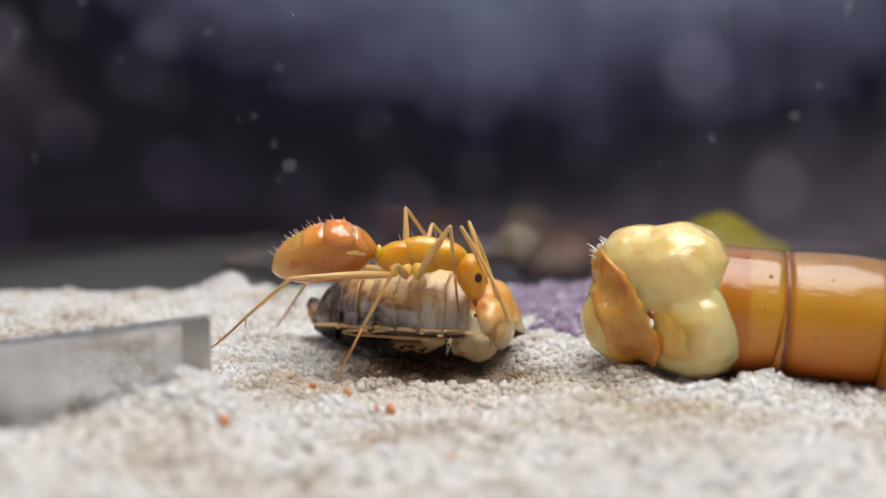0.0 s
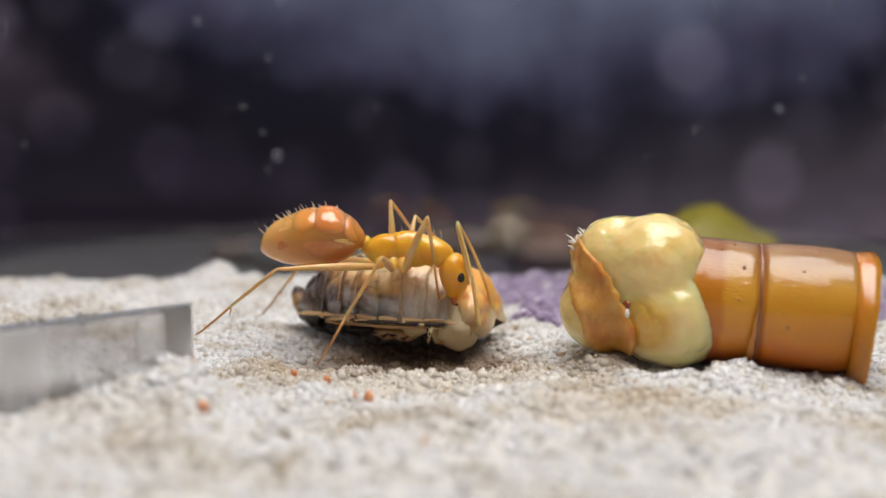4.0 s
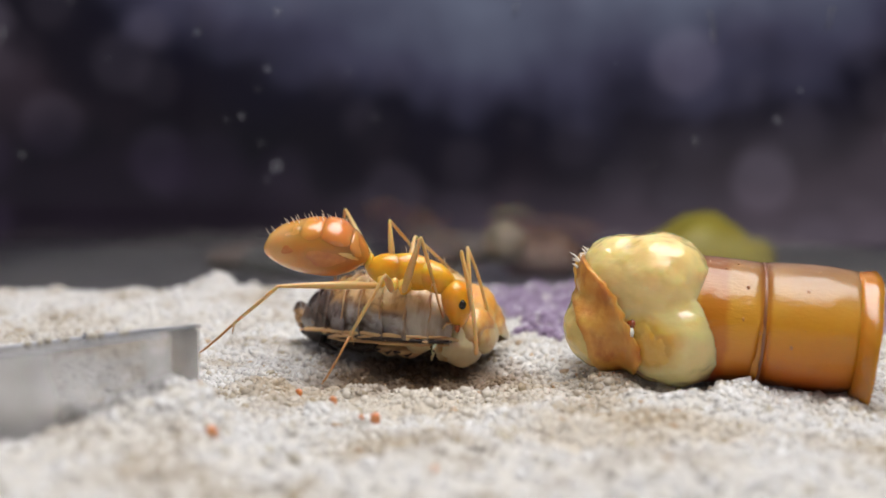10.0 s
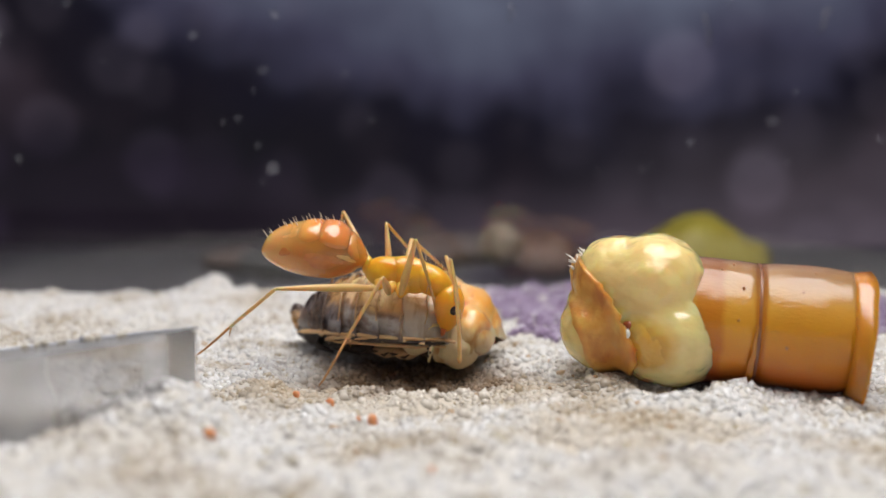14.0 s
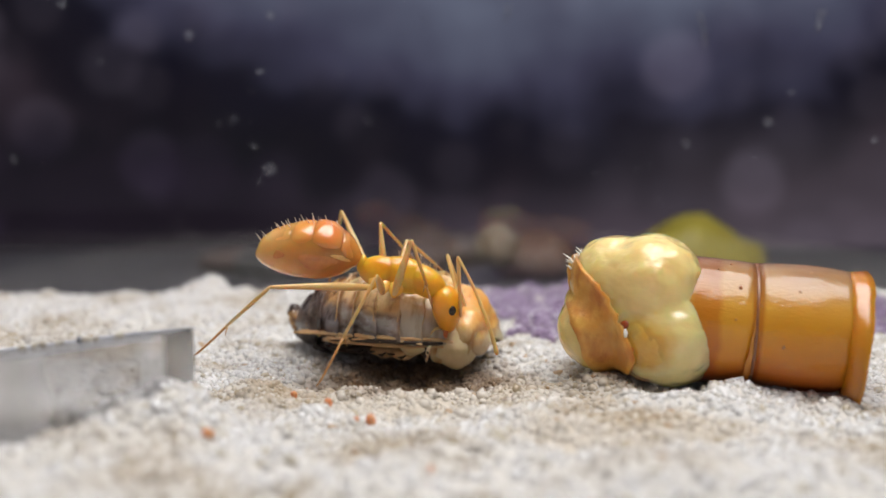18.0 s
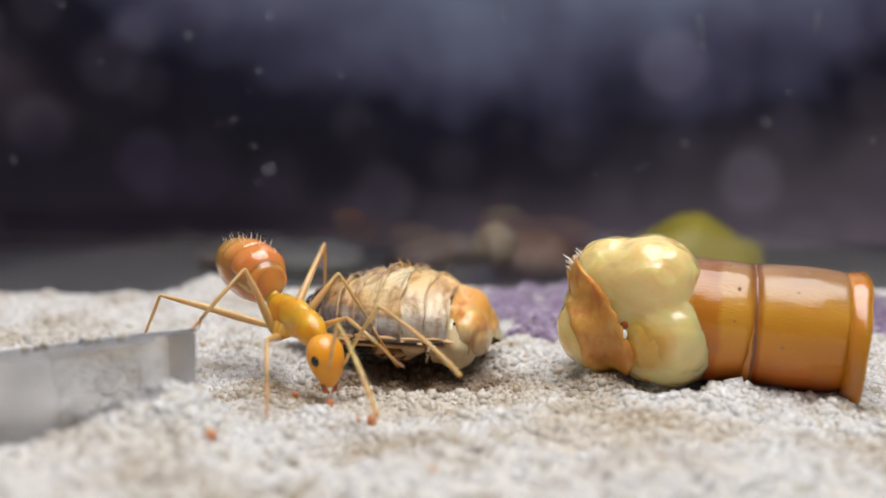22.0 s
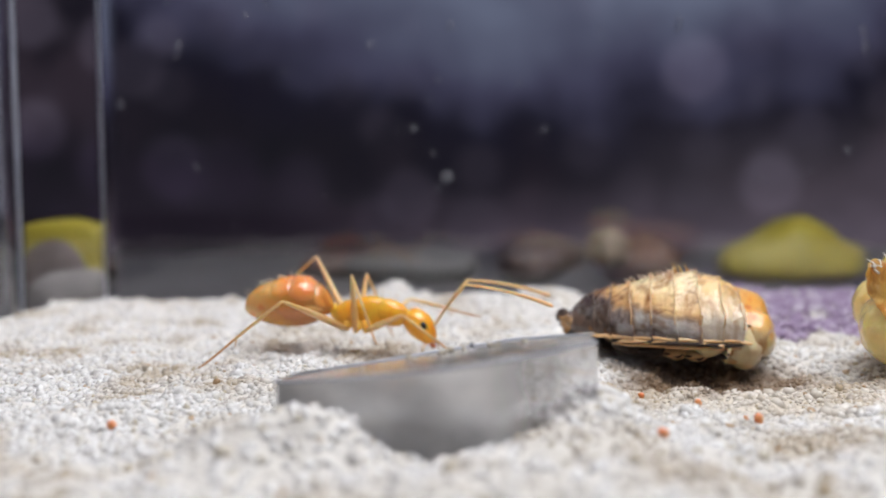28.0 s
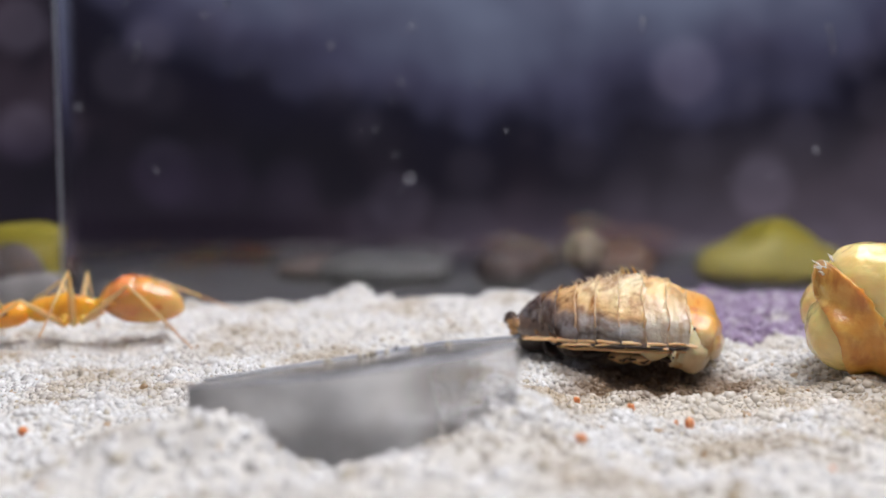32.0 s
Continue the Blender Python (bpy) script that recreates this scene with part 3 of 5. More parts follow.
def loft(bm, centres, radii, sides=16, caps=True):
    """Skins rings round a line of centres; radii: (across, up) or one number for each. The rings stand square to the line."""
    rings = []
    pts = [Vector(c) for c in centres]
    for i, c in enumerate(pts):
        way = (pts[min(i + 1, len(pts) - 1)] - pts[max(i - 1, 0)]).normalized()
        side = way.cross(Vector((0, 0, 1)))
        side = side.normalized() if side.length > 1e-4 else Vector((0, 1, 0))
        up = side.cross(way)
        r = radii[i] if isinstance(radii[i], tuple) else (radii[i], radii[i])
        rings.append([bm.verts.new(c + side * (r[0] * math.cos(2 * math.pi * k / sides)) + up * (r[1] * math.sin(2 * math.pi * k / sides))) for k in range(sides)])
    for a, b in zip(rings, rings[1:]):
        for k in range(sides):
            bm.faces.new((a[k], a[(k + 1) % sides], b[(k + 1) % sides], b[k]))
    if caps:
        bm.faces.new(rings[0])
        bm.faces.new(list(reversed(rings[-1])))
    bmesh.ops.recalc_face_normals(bm, faces=bm.faces)
    return rings


def rod(centres, radii, sides=10):
    bm = bmesh.new()
    loft(bm, centres, radii, sides)
    return bm


def lumpy(bm, rough, size, seed=0.0):
    """Pushes the points of a bmesh in and out by noise."""
    bm.normal_update()
    for v in bm.verts:
        v.co += v.normal * (rough * noise.noise(v.co / size + Vector((seed, seed * 1.7, -seed))))
    return bm


def ball(centre, radii, fine=3):
    bm = bmesh.new()
    bmesh.ops.create_icosphere(bm, subdivisions=fine, radius=1.0)
    bm.transform(Matrix.Translation(centre) @ Matrix.Diagonal((*radii, 1)))
    return bm


def slab(corners, low, high, bevel=0.0):
    """A block on a foot print of corners; low and high are heights or functions of x and y."""
    bm = bmesh.new()
    lo = low if callable(low) else (lambda x, y: low)
    hi = high if callable(high) else (lambda x, y: high)
    a = [bm.verts.new((x, y, lo(x, y))) for x, y in corners]
    b = [bm.verts.new((x, y, hi(x, y))) for x, y in corners]
    n = len(corners)
    bm.faces.new(list(reversed(a)))
    bm.faces.new(b)
    for k in range(n):
        bm.faces.new((a[k], a[(k + 1) % n], b[(k + 1) % n], b[k]))
    bmesh.ops.recalc_face_normals(bm, faces=bm.faces)
    if bevel:
        bmesh.ops.bevel(bm, geom=list(bm.edges), offset=bevel, segments=2, affect="EDGES")
    return bm


# ---- sand ----
rand = np.random.RandomState(7)
LATTICE = rand.rand(64, 64)


def lattice(x, y, size, shift=0):
    """Smooth value noise from -1 to 1 over numpy arrays."""
    u, v = np.asarray(x) / size + 17.3 + shift, np.asarray(y) / size + 9.1 + shift * 3
    i, j = np.floor(u).astype(int), np.floor(v).astype(int)
    f, g = u - i, v - j
    f, g = f * f * (3 - 2 * f), g * g * (3 - 2 * g)
    a, b = LATTICE[i % 64, j % 64], LATTICE[(i + 1) % 64, j % 64]
    c, d = LATTICE[i % 64, (j + 1) % 64], LATTICE[(i + 1) % 64, (j + 1) % 64]
    return 2 * ((a * (1 - f) + b * f) * (1 - g) + (c * (1 - f) + d * f) * g) - 1


def mound(x, y, cx, cy, wide, deep, high):
    return high * np.exp(-((np.asarray(x) - cx) / wide) ** 2 - ((np.asarray(y) - cy) / deep) ** 2)


def sand_height(x, y):
    """The height of the sand, in centimetres."""
    z = 0.022 * lattice(x, y, 0.55) + 0.024 * lattice(x, y, 0.17, 3) + 0.018 * lattice(x, y, 0.075, 5) + 0.007 * lattice(x, y, 0.04, 7) - 0.010
    z = z + mound(x, y, -1.25, 5.10, 0.13, 0.15, 0.10) + mound(x, y, -0.38, 5.05, 0.22, 0.2, 0.07)
    z = z + mound(x, y, -0.95, 1.75, 0.35, 0.16, 0.045) + mound(x, y, -1.7, 2.9, 0.5, 0.3, 0.02)
    z = z + mound(x, y, -0.80, 2.12, 0.20, 0.16, 0.095) + mound(x, y, -0.67, 2.30, 0.15, 0.13, 0.15) + mound(x, y, -0.92, 1.97, 0.15, 0.12, 0.03) + mound(x, y, -1.54, 2.08, 0.24, 0.16, 0.15) - mound(x, y, -0.05, 3.08, 0.42, 0.24, 0.09) - mound(x, y, 1.45, 2.5, 0.22, 0.30, 0.04) + mound(x, y, 0.62, 2.80, 0.30, 0.16, 0.015) - mound(x, y, 0.85, 2.79, 0.22, 0.13, 0.04) + mound(x, y, 1.12, 2.68, 0.32, 0.18, 0.008)
    z = z + 0.036 * lattice(x, y, 0.24, 11) * np.clip((2.15 - np.asarray(y)) / 0.4, 0, 1)
    z = z + mound(x, y, 0.5, 1.7, 0.3, 0.2, 0.03) + 0.03 * np.clip((np.asarray(y) - 3.6) / 1.6, 0, 1)
    return z


def sand_bed():
    xs, ys = np.arange(-3.38, 4.6, 0.022), np.arange(-1.5, 5.26, 0.022)
    gx, gy = np.meshgrid(xs, ys)
    gz = sand_height(gx, gy)
    verts = np.stack([gx, gy, gz], -1).reshape(-1, 3)
    w = len(xs)
    i = (np.arange(len(ys) - 1)[:, None] * w + np.arange(w - 1)[None]).ravel()
    faces = np.stack([i, i + 1, i + w + 1, i + w], 1)
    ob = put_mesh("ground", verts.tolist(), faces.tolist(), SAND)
    return tagged(ob, "pale cream quartz sand covering the tank floor", "sand", kind="structure")


ICO_T = (1 + 5 ** 0.5) / 2
ICO_V = np.array([(-1, ICO_T, 0), (1, ICO_T, 0), (-1, -ICO_T, 0), (1, -ICO_T, 0), (0, -1, ICO_T), (0, 1, ICO_T), (0, -1, -ICO_T), (0, 1, -ICO_T), (ICO_T, 0, -1), (ICO_T, 0, 1), (-ICO_T, 0, -1), (-ICO_T, 0, 1)]) / 1.902
ICO_F = np.array([(0, 11, 5), (0, 5, 1), (0, 1, 7), (0, 7, 10), (0, 10, 11), (1, 5, 9), (5, 11, 4), (11, 10, 2), (10, 7, 6), (7, 1, 8), (3, 9, 4), (3, 4, 2), (3, 2, 6), (3, 6, 8), (3, 8, 9), (4, 9, 5), (2, 4, 11), (6, 2, 10), (8, 6, 7), (9, 8, 1)])


def grains(name, xy, radius, mat, lift, label, category):
    """Loose angular grains on the sand, as one object."""
    n = len(xy)
    shape = ICO_V[None] * (1 + 0.20 * rand.randn(n, 12, 1)) * (radius[:, None, None] * (0.75 + 0.5 * rand.rand(n, 1, 3)))
    a = rand.rand(n) * 6.28
    ca, sa = np.cos(a)[:, None], np.sin(a)[:, None]
    x, y = shape[..., 0] * ca - shape[..., 1] * sa, shape[..., 0] * sa + shape[..., 1] * ca
    tilt = rand.rand(n) * 6.28
    ct, st = np.cos(tilt)[:, None], np.sin(tilt)[:, None]
    y, z = y * ct - shape[..., 2] * st, y * st + shape[..., 2] * ct
    v = np.stack([x + xy[:, :1], y + xy[:, 1:2], z + (sand_height(xy[:, 0], xy[:, 1]) + lift * radius)[:, None]], -1).reshape(-1, 3) * CM
    f = (ICO_F[None] + (12 * np.arange(n))[:, None, None]).reshape(-1)
    me = bpy.data.meshes.new(name)
    me.vertices.add(len(v))
    me.vertices.foreach_set("co", v.ravel())
    me.loops.add(len(f))
    me.loops.foreach_set("vertex_index", f)
    me.polygons.add(len(f) // 3)
    me.polygons.foreach_set("loop_start", np.arange(0, len(f), 3))
    me.polygons.foreach_set("loop_total", np.full(len(f) // 3, 3))
    me.materials.append(mat)
    me.update(calc_edges=True)
    me.validate()
    return tagged(new(name, me), label, category, kind="stuff")


def scattered(x0, x1, y0, y1, gap):
    n = int((x1 - x0) * (y1 - y0) / gap ** 2)
    return np.stack([x0 + (x1 - x0) * rand.rand(n), y0 + (y1 - y0) * rand.rand(n)], 1)


def in_purple(p):
    edge = 0.36 + 0.10 * lattice(p[:, 0], p[:, 1], 0.25, 2)
    return (p[:, 0] > edge) & (p[:, 1] > 3.75 + 0.12 * lattice(p[:, 0], p[:, 1], 0.2, 4)) & (p[:, 0] < 2.6)


def sand_grains():
    p = np.concatenate([scattered(-3.2, 1.6, 0.8, 2.1, 0.020), scattered(-3.35, 2.2, 2.1, 3.7, 0.0142), scattered(-3.35, 3.2, 3.7, 5.24, 0.021)])
    r = np.clip(0.0088 * np.exp(0.38 * rand.randn(len(p))), 0.005, 0.021)
    keep = ~in_purple(p)
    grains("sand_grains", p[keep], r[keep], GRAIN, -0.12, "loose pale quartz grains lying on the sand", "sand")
    p = scattered(0.2, 2.6, 3.6, 5.24, 0.021)
    p = p[in_purple(p)]
    grains("purple_grains", p, np.clip(0.012 * np.exp(0.3 * rand.randn(len(p))), 0.007, 0.022), PURPLE, 0.5, "violet coloured sand spread along the back glass", "sand")


# ---- tank, table and what stands behind ----
BACK, LEFT, THICK = 5.28, -3.42, 0.30


def tank():
    """The back and side panes with the chamfered corner between them."""
    for name, corners, mat, text in (
            ("window_1", [(-3.02, BACK), (4.7, BACK), (4.7, BACK + THICK), (-3.02, BACK + THICK)], GLASS, "clear back pane of the tank with dried drops"),
            ("window_2", [(LEFT - THICK, -1.6), (LEFT, -1.6), (LEFT, 4.86), (LEFT - THICK, 4.86)], GLASS, "clear side pane of the tank"),
            ("window_3", [(LEFT + 0.01, 4.88), (-3.04, BACK - 0.01), (-3.04, BACK + THICK), (LEFT - THICK + 0.05, 4.92 + THICK)], GLASS, "thick chamfered glass corner of the tank")):
        ob = part(name, slab(corners, -0.15, 4.5, 0.02), mat, None, smooth=False)
        ob.visible_shadow = False
        tagged(ob, text, "glass", kind="structure")
    for x, y, wide in ((-3.03, BACK - 0.005, 0.014), (LEFT + 0.045, 4.90, 0.030)):
        ob = part("trim", rod([(x, y, -0.05), (x, y, 4.4)], [wide * 0.5, wide * 0.5], 8), POST, None, "thin pale polished seam of the tank corner")
        tagged(ob, category="seam", kind="structure")


def surroundings():
    ob = part("floor", slab([(-30, -25), (30, -25), (30, 12), (-30, 12)], -0.6, -0.16), TABLE, None, smooth=False)
    tagged(ob, "mottled grey table top under the tank", "table", kind="structure")
    ob = part("backdrop", slab([(-40, 22.02), (40, 22.02), (40, 22.5), (-40, 22.5)], -2.0, 40.0), ROOM_GLOW, None, smooth=False)
    tagged(ob, "dark blurred room behind the tank, its haze and lights painted as glow", "backdrop", kind="structure")


def stone(name, centre, radii, mat, rough, label, category, seed):
    bm = lumpy(ball((0, 0, radii[2] * 0.85), radii, 4), rough, max(radii) * 0.7, seed)
    ob = part(name, bm, mat, None, label)
    ob.matrix_basis = at(*centre)
    return tagged(ob, category=category)


def stones():
    z = -0.16
    bm = ball((0, 0, 0), (1, 1, 1), 4)
    for v in bm.verts:
        x, y, h = v.co
        v.co = Vector((0.70 * x, 0.42 * y, 0.12 + (0.50 * max(h, 0) ** 0.7 * (1 - 0.42 * min(1.0, max(0.0, (abs(x) - 0.15) / 0.45)) ** 1.3) if h > 0 else 0.14 * h)))
    ob = part("yellow_stone", lumpy(bm, 0.05, 0.3, 2.0), YELLOW, None, "bright yellow peaked stone on the grey table")
    ob.matrix_basis = at(2.45, 7.9, z - 0.02)
    tagged(ob, category="stone")
    stone("tan_stone", (0.66, 7.7, z + 0.16), (0.19, 0.18, 0.18), TAN, 0.05, "round tan pebble resting against a brown one", "stone", 2.0)
    stone("brown_stone", (1.0, 7.95, z), (0.42, 0.3, 0.22), BROWN, 0.08, "reddish brown pebble on the grey table", "stone", 3.0)
    stone("dark_stone", (-0.03, 7.8, z), (0.30, 0.25, 0.20), DUSK, 0.06, "dark brown pebble on the grey table", "stone", 4.0)
    stone("gravel_heap", (-1.1, 8.2, z - 0.04), (0.62, 0.4, 0.20), PALE, 0.06, "low heap of pale grey gravel behind the glass", "gravel", 5.0)
    stone("red_stone", (-1.75, 8.6, z), (0.45, 0.3, 0.13), RED, 0.05, "flat reddish pebble behind the glass", "stone", 6.0)
    stone("small_dark_stone", (0.35, 9.4, z), (0.5, 0.3, 0.18), DUSK, 0.06, "dark pebble further back on the table", "stone", 7.0)
    # added block in place of the yellow image refracted by the tank corner
    bm = ball((0, 0, 0), (1, 1, 1), 4)
    for v in bm.verts:
        big = max(abs(v.co.x), abs(v.co.y), abs(v.co.z))
        v.co = v.co.lerp(v.co / big, 0.62)
        v.co = Vector((0.33 * v.co.x, 0.16 * v.co.y, 0.33 + 0.36 * v.co.z))
    ob = part("yellow_refraction", lumpy(bm, 0.03, 0.2, 8.0), YELLOW, None, "yellow block standing in for a refraction in the tank corner")
    ob.matrix_basis = at(-3.62, 5.95, z - 0.02)
    tagged(ob, category="stone")
    stone("brown_pebble", (-3.62, 5.71, z - 0.02), (0.27, 0.05, 0.30), DUSK, 0.03, "dark brown pebble before the yellow block", "stone", 9.0)
    stone("grey_pebble", (-3.42, 5.61, z - 0.02), (0.36, 0.045, 0.205), GREY, 0.03, "flat grey pebble before the yellow block", "stone", 10.0)


def ring_drop():
    """A dried drop: a small raised ring with a thin middle."""
    bm, n, m = bmesh.new(), 18, 7
    rings = []
    for k in range(n):
        a = 2 * math.pi * k / n
        r = 0.027 * (1 + 0.06 * math.sin(2 * a))
        rings.append([bm.verts.new(((r + 0.006 * math.cos(b)) * math.cos(a), 0.006 * math.sin(b), (r + 0.006 * math.cos(b)) * math.sin(a))) for b in (2 * math.pi * j / m for j in range(m))])
    for k in range(n):
        for j in range(m):
            bm.faces.new((rings[k][j], rings[k][(j + 1) % m], rings[(k + 1) % n][(j + 1) % m], rings[(k + 1) % n][j]))
    bmesh.ops.create_icosphere(bm, subdivisions=2, radius=0.007, matrix=Matrix.Translation((0.009, 0, 0.008)))
    bmesh.ops.recalc_face_normals(bm, faces=bm.faces)
    return bm


def glass_spots():
    """Dried drops and specks that cling to the inner face of the back pane."""
    spots = [(-0.93, 0.77, 1.3), (2.12, 1.06, 1.1), (-0.91, 1.69, 1.0), (-1.40, 1.57, 1.0), (-1.14, 1.07, 0.8), (-0.98, 1.36, 0.8), (-2.91, 1.21, 1.1),
             (2.26, 1.24, 0.6), (-0.49, 1.34, 0.6), (-2.15, 1.75, 0.8), (2.79, 0.95, 0.7), (1.62, 0.93, 1.0), (-0.33, 1.06, 0.7), (-0.99, 0.69, 0.6),
             (-1.93, 1.41, 0.5), (1.32, 0.77, 0.5), (-1.02, 0.91, 0.7)]
    for _ in range(22):
        a = rand.rand(3)
        spots.append((round(-2.9 + 5.8 * a[0], 2), round(0.55 + 1.35 * a[1], 2), 0.22 + 0.25 * a[2]))
    base = None
    for k, (x, z, s) in enumerate(spots):
        if base is None:
            base = part("drop", lumpy(ring_drop(), 0.002, 0.02), DROP, None, "small pale dried drop on the back pane")
            tagged(base, category="drop", group="drops on the back pane")
            base.matrix_basis = at(x, BACK - 0.006, z)
        else:
            ob = copy_thing(base, at(x, BACK - 0.006, z, 0, 47 * k, 0))
            ob.scale = (s * 0.62, 1, s * 0.62)
    for k, (x, z, high, lean) in enumerate([(-2.58, 1.47, 0.13, 12), (-2.02, 1.78, 0.12, -14), (2.4, 1.6, 0.14, 9), (1.72, 1.50, 0.22, -10), (-2.46, 0.8, 0.05, -20), (0.5, 1.66, 0.1, 6)]):
        ob = part("streak", rod([(0, 0, 0), (0.012, 0, high * 0.4), (0.010, 0, high * 0.8), (-0.004, 0, high)], [0.002, 0.008, 0.009, 0.002], 6), DROP, None, "short pale smear on the back pane")
        ob.matrix_basis = at(x, BACK - 0.006, z, 0, lean, 0)
        tagged(ob, category="smear", group="smears on the back pane")

# ---- things on the sand ----


def shard():
    """The clear plastic offcut that lies half sunk in the sand."""
    foot = [(-0.655, 2.44), (-0.88, 2.58), (-1.30, 2.46), (-1.555, 2.375), (-1.592, 2.31), (-1.565, 2.235), (-1.39, 2.13), (-1.24, 2.055), (-1.13, 2.035), (-1.02, 2.05), (-0.86, 2.10), (-0.70, 2.20)]

    def lid(x, y):
        return 0.252 + 0.118 * (x + 0.66) + 0.10 * (2.38 - y)

    top = empty("plastic_shard", at(0, 0, 0), "clear grey plastic offcut half sunk in sand", "plastic piece")
    part("block", slab(foot, -0.06, lid, 0.008), SHARD, top, smooth=False)
    back = [(x, y, lid(x, y) + 0.001) for x, y in foot[:4]]
    part("cut_edge", rod(back, [0.004, 0.006, 0.005, 0.004], 6), POST, top, "thin grey cut edge")
    front = [(x, y, lid(x, y) - 0.002) for x, y in foot[4:]]
    part("cut_edge", rod(front, [0.004] * len(front), 6), POST, top, "thin grey cut edge")
    # the matt sawn skin of the front
    face = [(x, y) for x, y in foot if y < 2.30 and x < -0.68]
    fall = [0.008] * len(face)
    verts, faces, n = [], [], len(face)
    for grow in (0.003, 0.007):
        for (x, y), down in zip(face, fall):
            out = Vector((x + 1.14, y - 2.42, 0)).normalized() * grow
            verts += [(x + out.x, y + out.y, -0.05), (x + out.x, y + out.y, lid(x, y) - down)]
    for k in range(n - 1):
        faces += [(2 * k, 2 * k + 2, 2 * k + 3, 2 * k + 1), (2 * n + 2 * k, 2 * n + 2 * k + 1, 2 * n + 2 * k + 3, 2 * n + 2 * k + 2), (2 * k + 1, 2 * k + 3, 2 * n + 2 * k + 3, 2 * n + 2 * k + 1)]
    put_mesh("sawn_face", verts, faces, SAWN, top, "matt grey sawn face")
    part("burr", rod([(-1.02, 2.535, lid(-1.02, 2.5)), (-1.018, 2.525, lid(-1.02, 2.5) + 0.008), (-1.014, 2.50, lid(-1.02, 2.5) - 0.012)], [0.006, 0.007, 0.003], 6), SHARD, top, "small burr on the edge")
    return top


ROACH = [(-0.43, 0.15, 0.05, 0.05), (-0.37, 0.215, 0.13, 0.09), (-0.29, 0.255, 0.19, 0.13), (-0.20, 0.285, 0.235, 0.165), (-0.10, 0.31, 0.265, 0.195),
         (0.0, 0.335, 0.28, 0.215), (0.10, 0.335, 0.275, 0.21), (0.19, 0.305, 0.25, 0.18), (0.26, 0.26, 0.21, 0.15)]


def roach_ring(x, grow=1.0, n=31):
    """The dorsal arch of the carcass at x: from the near margin over the back to the far one. Local axes, the margin at z = 0.10."""
    for (x0, t0, w0, h0), (x1, t1, w1, h1) in zip(ROACH, ROACH[1:]):
        if x <= x1:
            break
    f = min(max((x - x0) / (x1 - x0), 0), 1)
    top, wide = t0 + f * (t1 - t0), w0 + f * (w1 - w0)
    out = []
    for k in range(n):
        a = math.pi * k / (n - 1)
        out.append((x, -wide * grow * math.cos(a), 0.082 + (top - 0.082) * grow * math.sin(a) ** 0.8))
    return out


def arch_shell(x0, x1, flare, mat, name, parent, label=""):
    """One overlapping plate of the back, its hind edge raised over the next."""
    rows = [(x0 + f * (x1 - x0), 0.985 + (0.015 + 1.4 * flare) * f ** 1.5) for f in (0, 0.12, 0.25, 0.38, 0.5, 0.62, 0.74, 0.86, 0.95, 1.0)] + [(x1 - 0.006, 0.985)]
    verts, faces = [], []
    for r, (x, g) in enumerate(rows):
        ring = roach_ring(x, g)
        for k, (a, b, c) in enumerate(ring):
            w = 0.014 * noise.noise(Vector((a * 12, b * 16, c * 16 + x0 * 5))) + 0.009 * noise.noise(Vector((a * 40, b * 34, c * 34))) + 0.006 * noise.noise(Vector((a * 110, b * 70, c * 70)))
            verts.append((a + 0.02 * math.cos(math.pi * k / 30) ** 2 + w, b, c + w))
    n = 31
    for r in range(len(rows) - 1):
        for k in range(n - 1):
            faces.append((r * n + k, r * n + k + 1, (r + 1) * n + k + 1, (r + 1) * n + k))
    return put_mesh(name, verts, faces, mat, parent, label)


